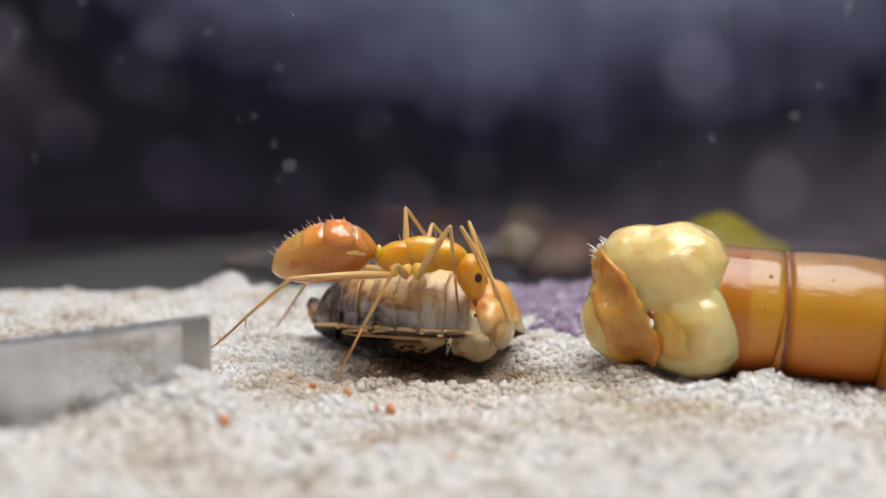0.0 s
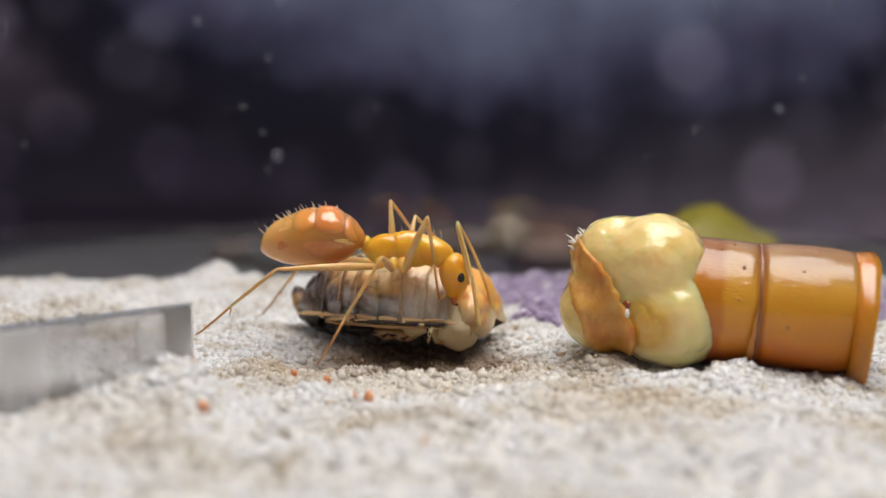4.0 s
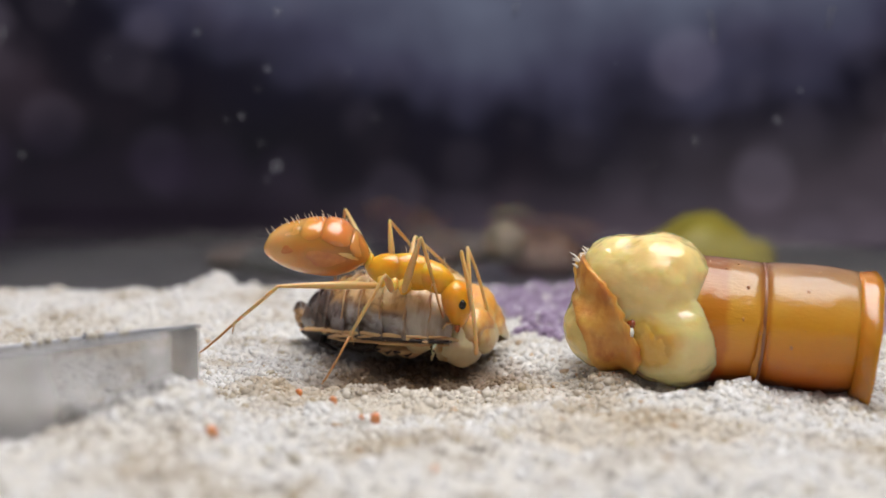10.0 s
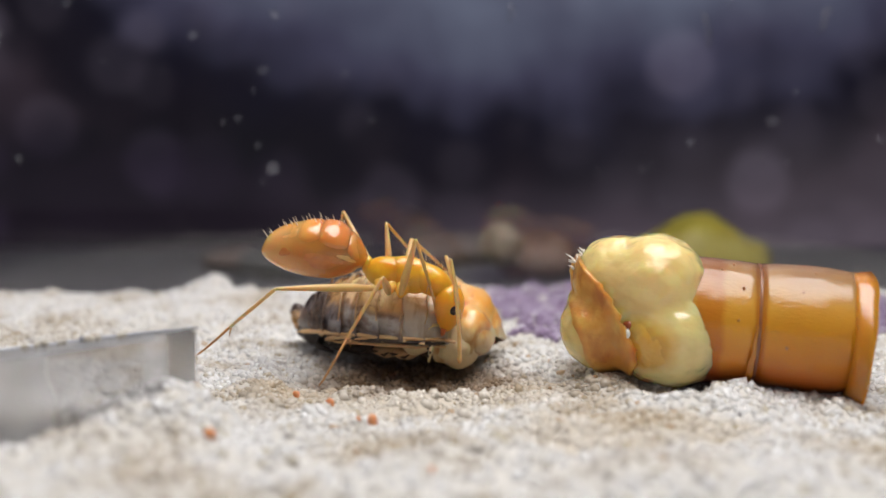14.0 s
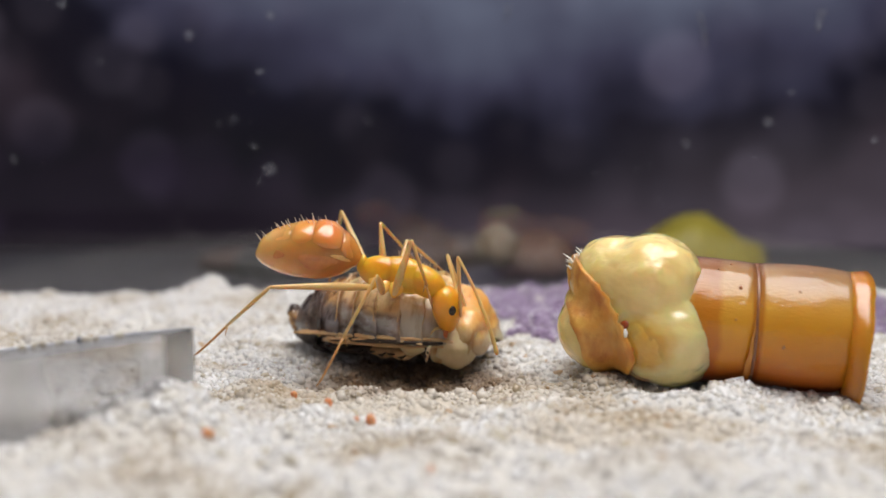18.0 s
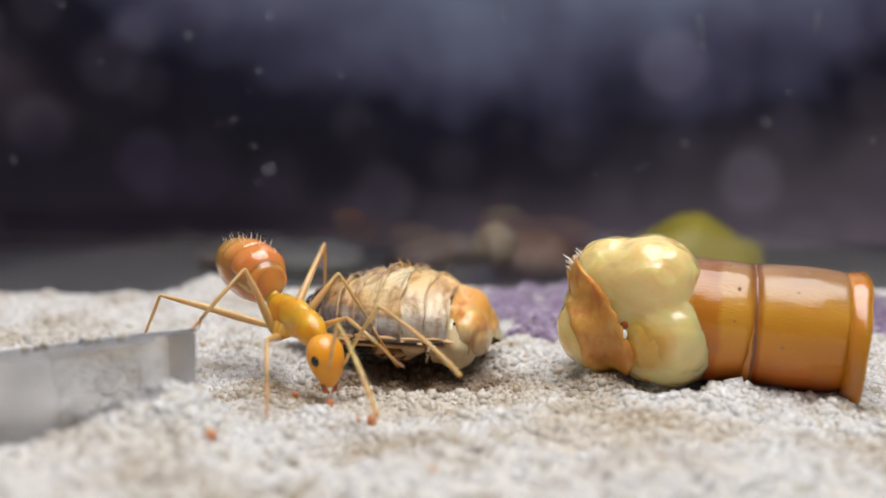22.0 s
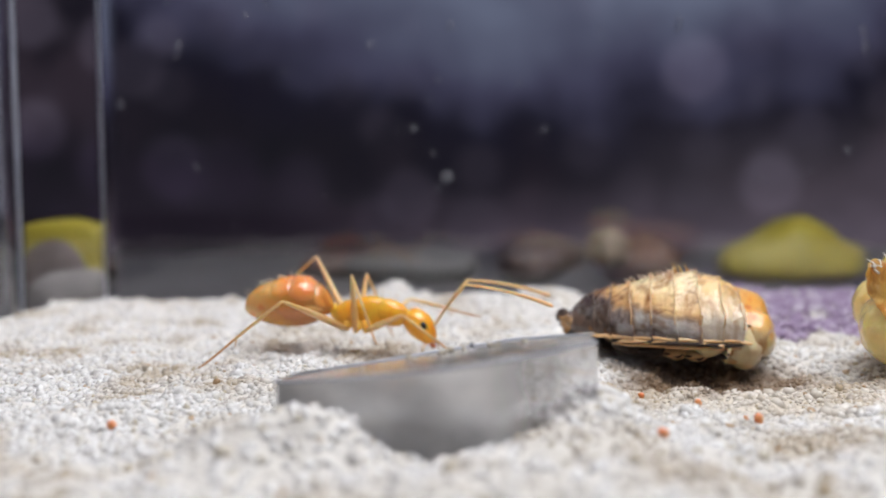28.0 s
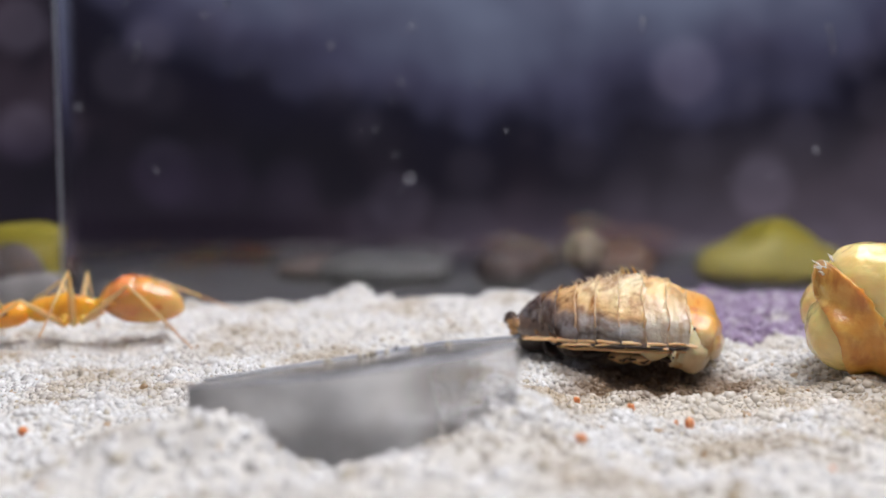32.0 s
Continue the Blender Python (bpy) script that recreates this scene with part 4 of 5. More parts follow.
def roach():
    """The half-eaten cockroach nymph, lying belly down."""
    top = empty("cockroach_carcass", at(-0.11, 3.41, 0.0, 0, 0, -19), "half-eaten cockroach nymph carcass, striped cream, orange and black", "insect")
    marks = [-0.39, -0.32, -0.25, -0.17, -0.09, 0.0, 0.09, 0.18, 0.255]
    bm = bmesh.new()
    loft(bm, [(x, 0, 0.09) for x, *_ in ROACH], [(w * 0.70, min(0.085, w)) for _, _, w, _ in ROACH], 20)
    part("belly", lumpy(bm, 0.02, 0.12), BELLY, top, "dark underside, deepened by painted-in shade")
    bm = bmesh.new()
    loft(bm, [(x, 0, 0.10) for x, *_ in ROACH], [(w * 0.93, (t - 0.10) * 0.92) for _, t, w, _ in ROACH], 24)
    for v in bm.verts:
        v.co.z = max(v.co.z, 0.10 + 0.2 * (v.co.z - 0.10))
    part("body", lumpy(bm, 0.01, 0.1), DARK_SHELL, top)
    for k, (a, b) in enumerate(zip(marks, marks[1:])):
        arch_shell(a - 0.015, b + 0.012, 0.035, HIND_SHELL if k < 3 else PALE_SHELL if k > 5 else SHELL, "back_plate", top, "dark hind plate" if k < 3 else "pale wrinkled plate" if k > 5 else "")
        line = [p for i, p in enumerate(roach_ring(b + 0.006, 1.060)) if 1 < i < 24]
        line = [(x + 0.02 * math.cos(math.pi * (i + 2) / 30) ** 2 + 0.012 * noise.noise(Vector((k, i * 0.3, 0))), y, z + 0.004) for i, (x, y, z) in enumerate(line)]
        part("plate_edge", rod(line, [0.0024 + 0.002 * abs(noise.noise(Vector((i * 0.5, k, 3)))) for i in range(len(line))], 5), DARK_SHELL if k < 2 else PLATE_EDGE, top, "thin brown edge of a plate")
    for k, (a, b) in enumerate(zip(marks[1:], marks[2:])):
        for side in (-1, 1):
            wide = roach_ring((a + b) / 2)[0][1] * -side
            length = (b - a) * (1.9 + 0.5 * math.sin(k * 2.3))
            bm = bmesh.new()
            loft(bm, [(-length * 0.6, 0, 0), (-length * 0.2, -0.012, 0.004), (length * 0.3, -0.008, 0.008), (length * 0.5, 0.02, 0.01)], [(0.003, 0.003), (0.016, 0.005), (0.017, 0.006), (0.007, 0.004)], 8)
            bm.transform(Matrix.Scale(-side if side > 0 else 1, 4, (0, 1, 0)) if side > 0 else Matrix())
            ob = part("margin_lobe", bm, MARGIN, top)
            ob.matrix_basis = at((a + b) / 2, -wide * 0.99, 0.084 + 0.006 * math.sin(k * 2.1), 20 * side, 0, side * (-12 + 5 * k))
    # two long folds along each margin, a dark line between them
    for side in (-1, 1):
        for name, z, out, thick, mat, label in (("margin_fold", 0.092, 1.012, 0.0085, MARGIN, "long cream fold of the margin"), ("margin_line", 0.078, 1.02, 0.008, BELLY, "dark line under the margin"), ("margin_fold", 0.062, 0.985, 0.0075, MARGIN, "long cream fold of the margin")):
            line = []
            for k in range(15):
                x = -0.24 + 0.49 * k / 14
                y = roach_ring(x)[0][1] * out
                line.append((x + 0.02, side * -y, z + 0.010 * math.sin(2.6 * k / 14 + 0.3) + 0.004 * noise.noise(Vector((k * 0.7, z * 60, side)))))
            part(name, rod(line, [thick * (0.25 + 0.75 * math.sin(math.pi * (k + 0.6) / 15.2) ** 0.6) for k in range(15)], 8), mat, top, label)
    # bands under the margin, the hind two near-black for shade, each with short black marks
    for k, x in enumerate((-0.16, -0.07, 0.02, 0.10)):
        part("sternite", lumpy(ball((x, -0.178, 0.050 - 0.006 * k), (0.060, 0.058, 0.026), 3), 0.012, 0.05, 2.0 + k), MARGIN if k > 1 else BELLY, top, "pale band of the underside" if k > 1 else "underside band darkened for shade")
        for j in range(2):
            u = x - 0.028 + 0.045 * j
            part("dash", rod([(u - 0.016, -0.234, 0.052 - 0.006 * k - 0.012 * j), (u, -0.241, 0.050 - 0.006 * k - 0.012 * j), (u + 0.016, -0.235, 0.050 - 0.006 * k)], [0.002, 0.006, 0.002], 5), BELLY, top)
    verts, faces, n = [], [], 31
    for x, t, w in ((0.215, 0.270, 0.185), (0.25, 0.262, 0.178), (0.285, 0.250, 0.172), (0.32, 0.236, 0.165), (0.35, 0.218, 0.162), (0.375, 0.190, 0.132), (0.395, 0.158, 0.095), (0.408, 0.125, 0.05), (0.412, 0.10, 0.01)):
        for k in range(n):
            a = math.pi * 1.3 * k / (n - 1) - math.pi * 0.15
            p = Vector((x, -w * math.cos(a), 0.085 + (t - 0.085) * (math.sin(a) if a < 0 or a > math.pi else math.sin(a) ** 0.85)))
            p += (p - Vector((0.2, 0, 0.1))).normalized() * (0.040 * noise.noise(p * 9 + Vector((3, 1, 2))) + 0.020 * noise.noise(p * 24) + 0.006 * noise.noise(p * 60))
            verts.append(tuple(p))
    for r in range(8):
        for k in range(n - 1):
            faces.append((r * n + k, r * n + k + 1, (r + 1) * n + k + 1, (r + 1) * n + k))
    put_mesh("thorax", verts, faces, ORANGE_FLESH, top, "torn orange flesh of the thorax")
    part("neck_flesh", lumpy(ball((0.272, -0.085, 0.072), (0.095, 0.125, 0.105), 5), 0.014, 0.06, 5.0), CREAM_FLESH, top, "cream soft flesh at the open front")
    part("cheek", lumpy(ball((0.340, -0.05, 0.085), (0.070, 0.09, 0.075), 5), 0.012, 0.07, 5.5), ORANGE_FLESH, top, "rounded pale orange lump")
    part("shoulder", lumpy(ball((0.150, -0.205, 0.072), (0.060, 0.050, 0.048), 4), 0.008, 0.06, 6.0), CREAM_FLESH, top, "pale yellow leg base")
    part("spot", ball((0.30, -0.175, 0.150), (0.006, 0.006, 0.006), 2), BELLY, top, "small black spot")
    part("tail", lumpy(ball((-0.392, -0.02, 0.118), (0.062, 0.064, 0.050), 4), 0.030, 0.03, 7.0), HIND_SHELL, top, "frayed dark brown tail end")
    part("tail_stalk", rod([(-0.40, 0.0, 0.128), (-0.425, 0.0, 0.136), (-0.450, 0.0, 0.142)], [0.020, 0.016, 0.016], 8), MARGIN, top, "thin brown stalk of the tail")
    part("tail_knob", lumpy(ball((-0.450, 0.0, 0.143), (0.029, 0.028, 0.031), 3), 0.010, 0.03, 8.0), DARK_SHELL, top, "black tail knob")
    for k in range(16):
        x = -0.17 + 0.024 * k
        z = roach_ring(x)[15][2]
        tall = 0.040 if 7 < k < 11 else 0.020
        y = 0.03 * (k % 3 - 1)
        part("bristle", rod([(x, y, z - 0.01), (x - 0.006, y, z + 0.4 * tall), (x - 0.020, y, z + tall)], [0.0045, 0.0035, 0.0008], 5), ORANGE_FLESH if 7 < k < 11 else HAIR, top)
    for k in range(5):
        part("leg_stub", rod([(-0.28 + 0.11 * k, -0.12, 0.06), (-0.26 + 0.11 * k, -0.19, 0.035), (-0.20 + 0.11 * k, -0.17, 0.01)], [0.016, 0.014, 0.006], 7), BELLY, top)
    fringe = part("fringe", rod([(0.222, -0.222, 0.100), (0.224, -0.245, 0.065), (0.212, -0.240, 0.012)], [0.006, 0.010, 0.004], 6), CREAM_FLESH, top, "pale torn edge with black dots")
    for k in range(4):
        part("dot", ball((0.214 + 0.008 * (k % 2), -0.252, 0.035 + 0.014 * k), (0.004, 0.004, 0.006), 2), BELLY, fringe)
    return top


def worm():
    """The cut end of a large larva, fat bulging out of the amber skin."""
    top = empty("larva_piece", at(1.0, 2.90, 0.197, 0, 3.5, -16), "cut amber larva segment with cream fat bulging out", "larva")
    r = 0.205

    def tube(x0, x1, r0, r1, mat, name, label, steps=10, bulge=0.01, rough=0.004, seed=1.0):
        xs = [x0 + (x1 - x0) * k / steps for k in range(steps + 1)]
        bm = bmesh.new()
        loft(bm, [(x, 0, 0) for x in xs], [r0 + (r1 - r0) * k / steps + bulge * math.sin(math.pi * k / steps) for k in range(steps + 1)], 48)
        return part(name, lumpy(bm, rough, 0.12, seed), mat, top, label)

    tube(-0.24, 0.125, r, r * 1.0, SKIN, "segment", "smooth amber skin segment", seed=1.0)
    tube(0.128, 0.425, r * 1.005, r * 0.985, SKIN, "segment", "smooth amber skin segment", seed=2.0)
    tube(0.121, 0.131, r * 1.002, r * 1.005, RING, "segment_ring", "thin dark brown ring", 4, 0.002, 0.002)
    # the overlap of the two segments, a darker wedge that widens downwards
    verts, faces, n = [], [], 16
    for k in range(n):
        a = math.radians(172 + 88 * k / (n - 1))
        w = 0.004 + 0.040 * (k / (n - 1)) ** 1.2
        for x, g in ((0.121 - w, 1.046), (0.121 - w * 0.5, 1.050), (0.121, 1.022)):
            verts.append((x + 0.002 * math.sin(k * 1.7), r * g * math.cos(a), r * g * math.sin(a)))
    for k in range(n - 1):
        for j in range(2):
            faces.append((3 * k + j, 3 * k + j + 1, 3 * k + j + 4, 3 * k + j + 3))
    put_mesh("skin_fold", verts, faces, FOLD, top, "darker overlap between two segments")
    bm = bmesh.new()
    xs = [0.405, 0.425, 0.45, 0.475, 0.47, 0.44]
    rings = loft(bm, [(x, 0, 0) for x in xs], [r * 0.985, r * 1.005, r * 1.015, r * 1.03, r * 0.99, r * 0.90], 48)
    for v in bm.verts:
        low = max(0.0, (-v.co.y - v.co.z) / (1.414 * r))
        v.co.x -= 0.03 * low * (v.co.x - 0.405) / 0.07
        v.co.y -= 0.10 * low ** 2 * (v.co.x - 0.38) / 0.09
        v.co.z -= 0.035 * low ** 2 * (v.co.x - 0.38) / 0.09
    part("rim", lumpy(bm, 0.006, 0.12, 4.0), RIM, top, "torn orange rim of the skin")
    lobes = [((-0.34, -0.04, 0.125), 0.158), ((-0.205, -0.080, 0.124), 0.176), ((-0.145, -0.075, -0.050), 0.196), ((-0.22, -0.09, -0.09), 0.125),
             ((-0.38, -0.03, -0.06), 0.160), ((-0.28, -0.05, 0.0), 0.160), ((-0.40, 0.12, 0.0), 0.135)]
    mid = Vector((-0.27, -0.04, 0.03))

    def on_fat(d, lift=0.0):
        """The place on the skin of the fat in the direction d."""
        d = d.normalized()
        best = []
        for c, s in lobes:
            p = mid - Vector(c)
            b = p.dot(d)
            q = b * b - p.dot(p) + s * s
            best.append(-b + math.sqrt(q) if q > 0 else 0.0)
        e = 78.0
        return mid + d * (math.log(sum(math.exp(e * s) for s in best)) / e - 0.014 + lift)

    bm = ball((0, 0, 0), (1, 1, 1), 6)
    for v in bm.verts:
        v.co = on_fat(v.co)
    part("fat_body", lumpy(lumpy(bm, 0.006, 0.05, 2.0), 0.0022, 0.016, 3.0), FAT, top, "glossy lobed cream fat")
    # the strip of torn skin that lies across the fat
    spine = [(-0.488, 0.178, 0.022), (-0.458, 0.115, 0.055), (-0.425, 0.06, 0.074), (-0.392, 0.0, 0.080), (-0.364, -0.055, 0.082), (-0.340, -0.105, 0.088), (-0.322, -0.15, 0.085), (-0.305, -0.20, 0.050)]
    verts, faces, n, m = [], [], 25, 9
    for k in range(n):
        f = k / (n - 1) * (len(spine) - 1)
        a, b = spine[min(int(f), len(spine) - 2)], spine[min(int(f), len(spine) - 2) + 1]
        u = f - min(int(f), len(spine) - 2)
        x, z, wide = (a[i] + u * (b[i] - a[i]) for i in range(3))
        for j in range(m):
            s = -1 + 2 * j / (m - 1)
            ragged = 0.016 * noise.noise(Vector((k * 0.7, s * 3, 2))) if j in (0, m - 1) else 0.0
            p = Vector((x + (wide * s + ragged) * 0.93, -0.42, z + (wide * s + ragged) * 0.30))
            while p.y < 0.02 and (p - mid).length > (on_fat(p - mid) - mid).length:
                p.y += 0.006
            verts.append(tuple(p + Vector((0, -0.004 - 0.012 * s * s + 0.008 * noise.noise(p * 16), 0))))
    for k in range(n - 1):
        for j in range(m - 1):
            faces.append((k * m + j, k * m + j + 1, (k + 1) * m + j + 1, (k + 1) * m + j))
    flap = put_mesh("skin_flap", verts, faces, FLAP, top, "torn orange brown strip of skin")
    mod = flap.modifiers.new("thick", "SOLIDIFY")
    mod.thickness = 0.012 * CM

    def face(x, z, lift=0.0):
        """The place on the near face of the fat at x and z."""
        p = Vector((x, -0.42, z))
        while p.y < 0.02 and (p - mid).length > (on_fat(p - mid) - mid).length:
            p.y += 0.003
        return p + Vector((0, -lift, 0))

    verts, faces, n = [tuple(face(-0.238, -0.080, 0.005))], [], 44
    for j, g in enumerate((0.4, 0.75, 1.0)):
        for k in range(n):
            a = 2 * math.pi * k / n
            w = g * (1 + 0.45 * noise.noise(Vector((math.cos(a) * 2.2, math.sin(a) * 2.2, 5))) + 0.10 * noise.noise(Vector((math.cos(a) * 9, math.sin(a) * 9, 1))))
            verts.append(tuple(face(-0.238 + 0.092 * w * math.cos(a) - 0.03 * w * math.sin(a), -0.080 + 0.085 * w * math.sin(a), 0.004 if j < 2 else -0.006)))
    for k in range(n):
        faces.append((0, 1 + k, 1 + (k + 1) % n))
        for j in range(2):
            faces.append((1 + j * n + k, 1 + (j + 1) * n + k, 1 + (j + 1) * n + (k + 1) % n, 1 + j * n + (k + 1) % n))
    put_mesh("juice_stain", verts, faces, STAIN, top, "amber juice dried on the fat")
    part("wound", lumpy(ball(face(-0.282, -0.030), (0.024, 0.014, 0.030), 3), 0.010, 0.02, 3.0), WOUND, top, "small dark red wound")
    q = face(-0.280, -0.038, 0.030)
    part("wound_chip", rod([q + Vector((0, 0, -0.014)), q, q + Vector((-0.003, 0, 0.014))], [0.005, 0.008, 0.004], 6), FIBRE, top, "white chip in the wound")
    for k in range(13):
        a = rand.rand(5)
        s = Vector((-0.49 + 0.04 * a[0], -0.11 + 0.08 * a[1], 0.136 + 0.035 * a[0] + 0.02 * a[4]))
        e = s + Vector((-0.040 * a[2] - 0.002, -0.01 + 0.03 * a[3], 0.010 + 0.020 * a[4]))
        part("fibre", rod([s, (s + e) / 2 + Vector((0, 0, 0.004)), e], [0.005, 0.0032, 0.0008], 4), FIBRE, top)
    for x, a, s in ((-0.02, 205, 1.0), (0.0, 120, 0.9), (0.04, 110, 0.9), (0.07, 140, 0.8), (0.21, 190, 0.8), (0.25, 140, 0.8), (0.29, 115, 0.9), (-0.06, 150, 0.8), (0.06, 170, 0.6)):
        a = math.radians(a)
        c = Vector((x, r * 1.028 * math.cos(a), r * 1.028 * math.sin(a)))
        part("pore", ball(c, (0.0065 * s, 0.004 * s, 0.009 * s), 2), PORE, top)
    return top


def sand_crumbs():
    """Loose crumbs of sand that lie on the plastic."""
    for k in range(16):
        a = rand.rand(4)
        x, y = -1.28 + 0.42 * a[0], 2.30 + 0.11 * a[1] + 0.10 * a[0]
        s = 0.006 + 0.006 * a[2]
        ob = part("sand_crumb", lumpy(ball((0, 0, 0), (s, s * 0.9, s * 0.8), 2), s * 0.5, s, k), GRAIN, None, "tiny pale sand crumb lying on the plastic", False)
        ob.matrix_basis = at(x, y, 0.252 + 0.118 * (x + 0.66) + 0.10 * (2.38 - y) + s * 0.7, 40 * a[3], 20, 300 * a[3])
        tagged(ob, category="crumb", group="crumbs on the plastic")


def orange_grains():
    for x, y, s in ((-0.542, 2.112, 1.0), (-0.150, 2.42, 1.1), (-0.19, 2.42, 0.6), (-0.288, 2.564, 0.9), (-0.42, 2.75, 0.8), (-2.08, 2.42, 1.0), (0.02, 1.9, 0.5)):
        z = float(sand_height(x, y))
        ob = part("orange_grain", lumpy(ball((0, 0, 0), (0.013 * s, 0.013 * s, 0.017 * s), 2), 0.006, 0.02, x), ORANGE_GRAIN, None, "small rust orange grain on the sand")
        ob.matrix_basis = at(x, y, z + 0.016, 20 * x, 30, 50 * y)
        tagged(ob, category="grain", group="orange grains")

# ---- the ant ----
# name, hip in the ant's space, length of femur, length of tibia with tarsus, resting foot ahead and aside
LEGS = [("front", (-0.022, 0.050, -0.085), 0.25, 0.37, (0.36, 0.26)), ("middle", (-0.070, 0.050, -0.085), 0.28, 0.46, (-0.02, 0.42)), ("hind", (-0.115, 0.046, -0.075), 0.43, 0.47, (-0.68, 0.34))]
GASTER_AT, HEAD_AT = (-0.190, 0, 0.0), (0.155, 0, -0.004)
GASTER_LINE = [(0.0, 0.016, 0.0), (-0.010, 0.034, 0.008), (-0.022, 0.052, 0.014), (-0.05, 0.080, 0.022), (-0.08, 0.098, 0.029), (-0.115, 0.110, 0.034), (-0.163, 0.1165, 0.0335), (-0.205, 0.116, 0.030), (-0.25, 0.112, 0.025), (-0.297, 0.101, 0.018), (-0.335, 0.088, 0.011), (-0.368, 0.069, 0.004), (-0.392, 0.050, -0.001), (-0.407, 0.032, -0.002), (-0.414, 0.016, -0.001), (-0.416, 0.002, 0.0)]


def gaster_at(x):
    for (x0, r0, z0), (x1, r1, z1) in zip(GASTER_LINE, GASTER_LINE[1:]):
        if x >= x1:
            break
    f = min(max((x - x0) / (x1 - x0), 0), 1)
    return r0 + f * (r1 - r0), z0 + f * (z1 - z0)


def tergite(x0, x1, swell, reach, parent, label="glossy amber plate"):
    """One glossy, bulging plate over the back of the gaster; reach: how far it comes down the flank, in degrees."""
    verts, faces, n, m = [], [], 33, 13
    for r in range(m):
        f = r / (m - 1)
        x = x0 + f * (x1 - x0)
        rad, z = gaster_at(x)
        for k in range(n):
            u = -1 + 2 * k / (n - 1)
            a = math.radians(reach * (0.86 + 0.14 * math.sin(math.pi * f)) * u)
            rim = max(0.0, 1 - u ** 6) ** 0.5
            lift = (1.006 + (0.012 + swell * math.sin(math.pi * f) ** 0.6) * rim) if 0 < r < m - 1 else 0.985
            verts.append((x, rad * lift * math.sin(a) * 0.97, z + rad * lift * math.cos(a)))
    for r in range(m - 1):
        for k in range(n - 1):
            faces.append((r * n + k, r * n + k + 1, (r + 1) * n + k + 1, (r + 1) * n + k))
    put_mesh("tergite", verts, faces, TERGITE, parent, label)


def flank_patch(x0, x1, a0, a1, lift, mat, name, label, parent, side):
    """A soft-bordered oval patch on the flank of the gaster, between two lengths and two angles from the top."""
    verts, faces, n = [], [], 20
    cx, ca, wx, wa = (x0 + x1) / 2, (a0 + a1) / 2, abs(x1 - x0) / 2, abs(a1 - a0) / 2
    for j, g in enumerate((0.0, 0.5, 0.85, 1.0)):
        for k in range(n):
            b = 2 * math.pi * k / n
            w = g * (1 + 0.18 * math.sin(3 * b + x0 * 40))
            x, a = cx + wx * w * math.cos(b), math.radians(ca + wa * w * math.sin(b))
            rad, z = gaster_at(x)
            up = 1 + (lift if j < 3 else -0.012)
            verts.append((x, side * rad * up * math.sin(a) * 0.97, z + rad * up * math.cos(a)))
    for j in range(3):
        for k in range(n):
            faces.append((j * n + k, (j + 1) * n + k, (j + 1) * n + (k + 1) % n, j * n + (k + 1) % n))
    put_mesh(name, verts, faces, mat, parent, label)


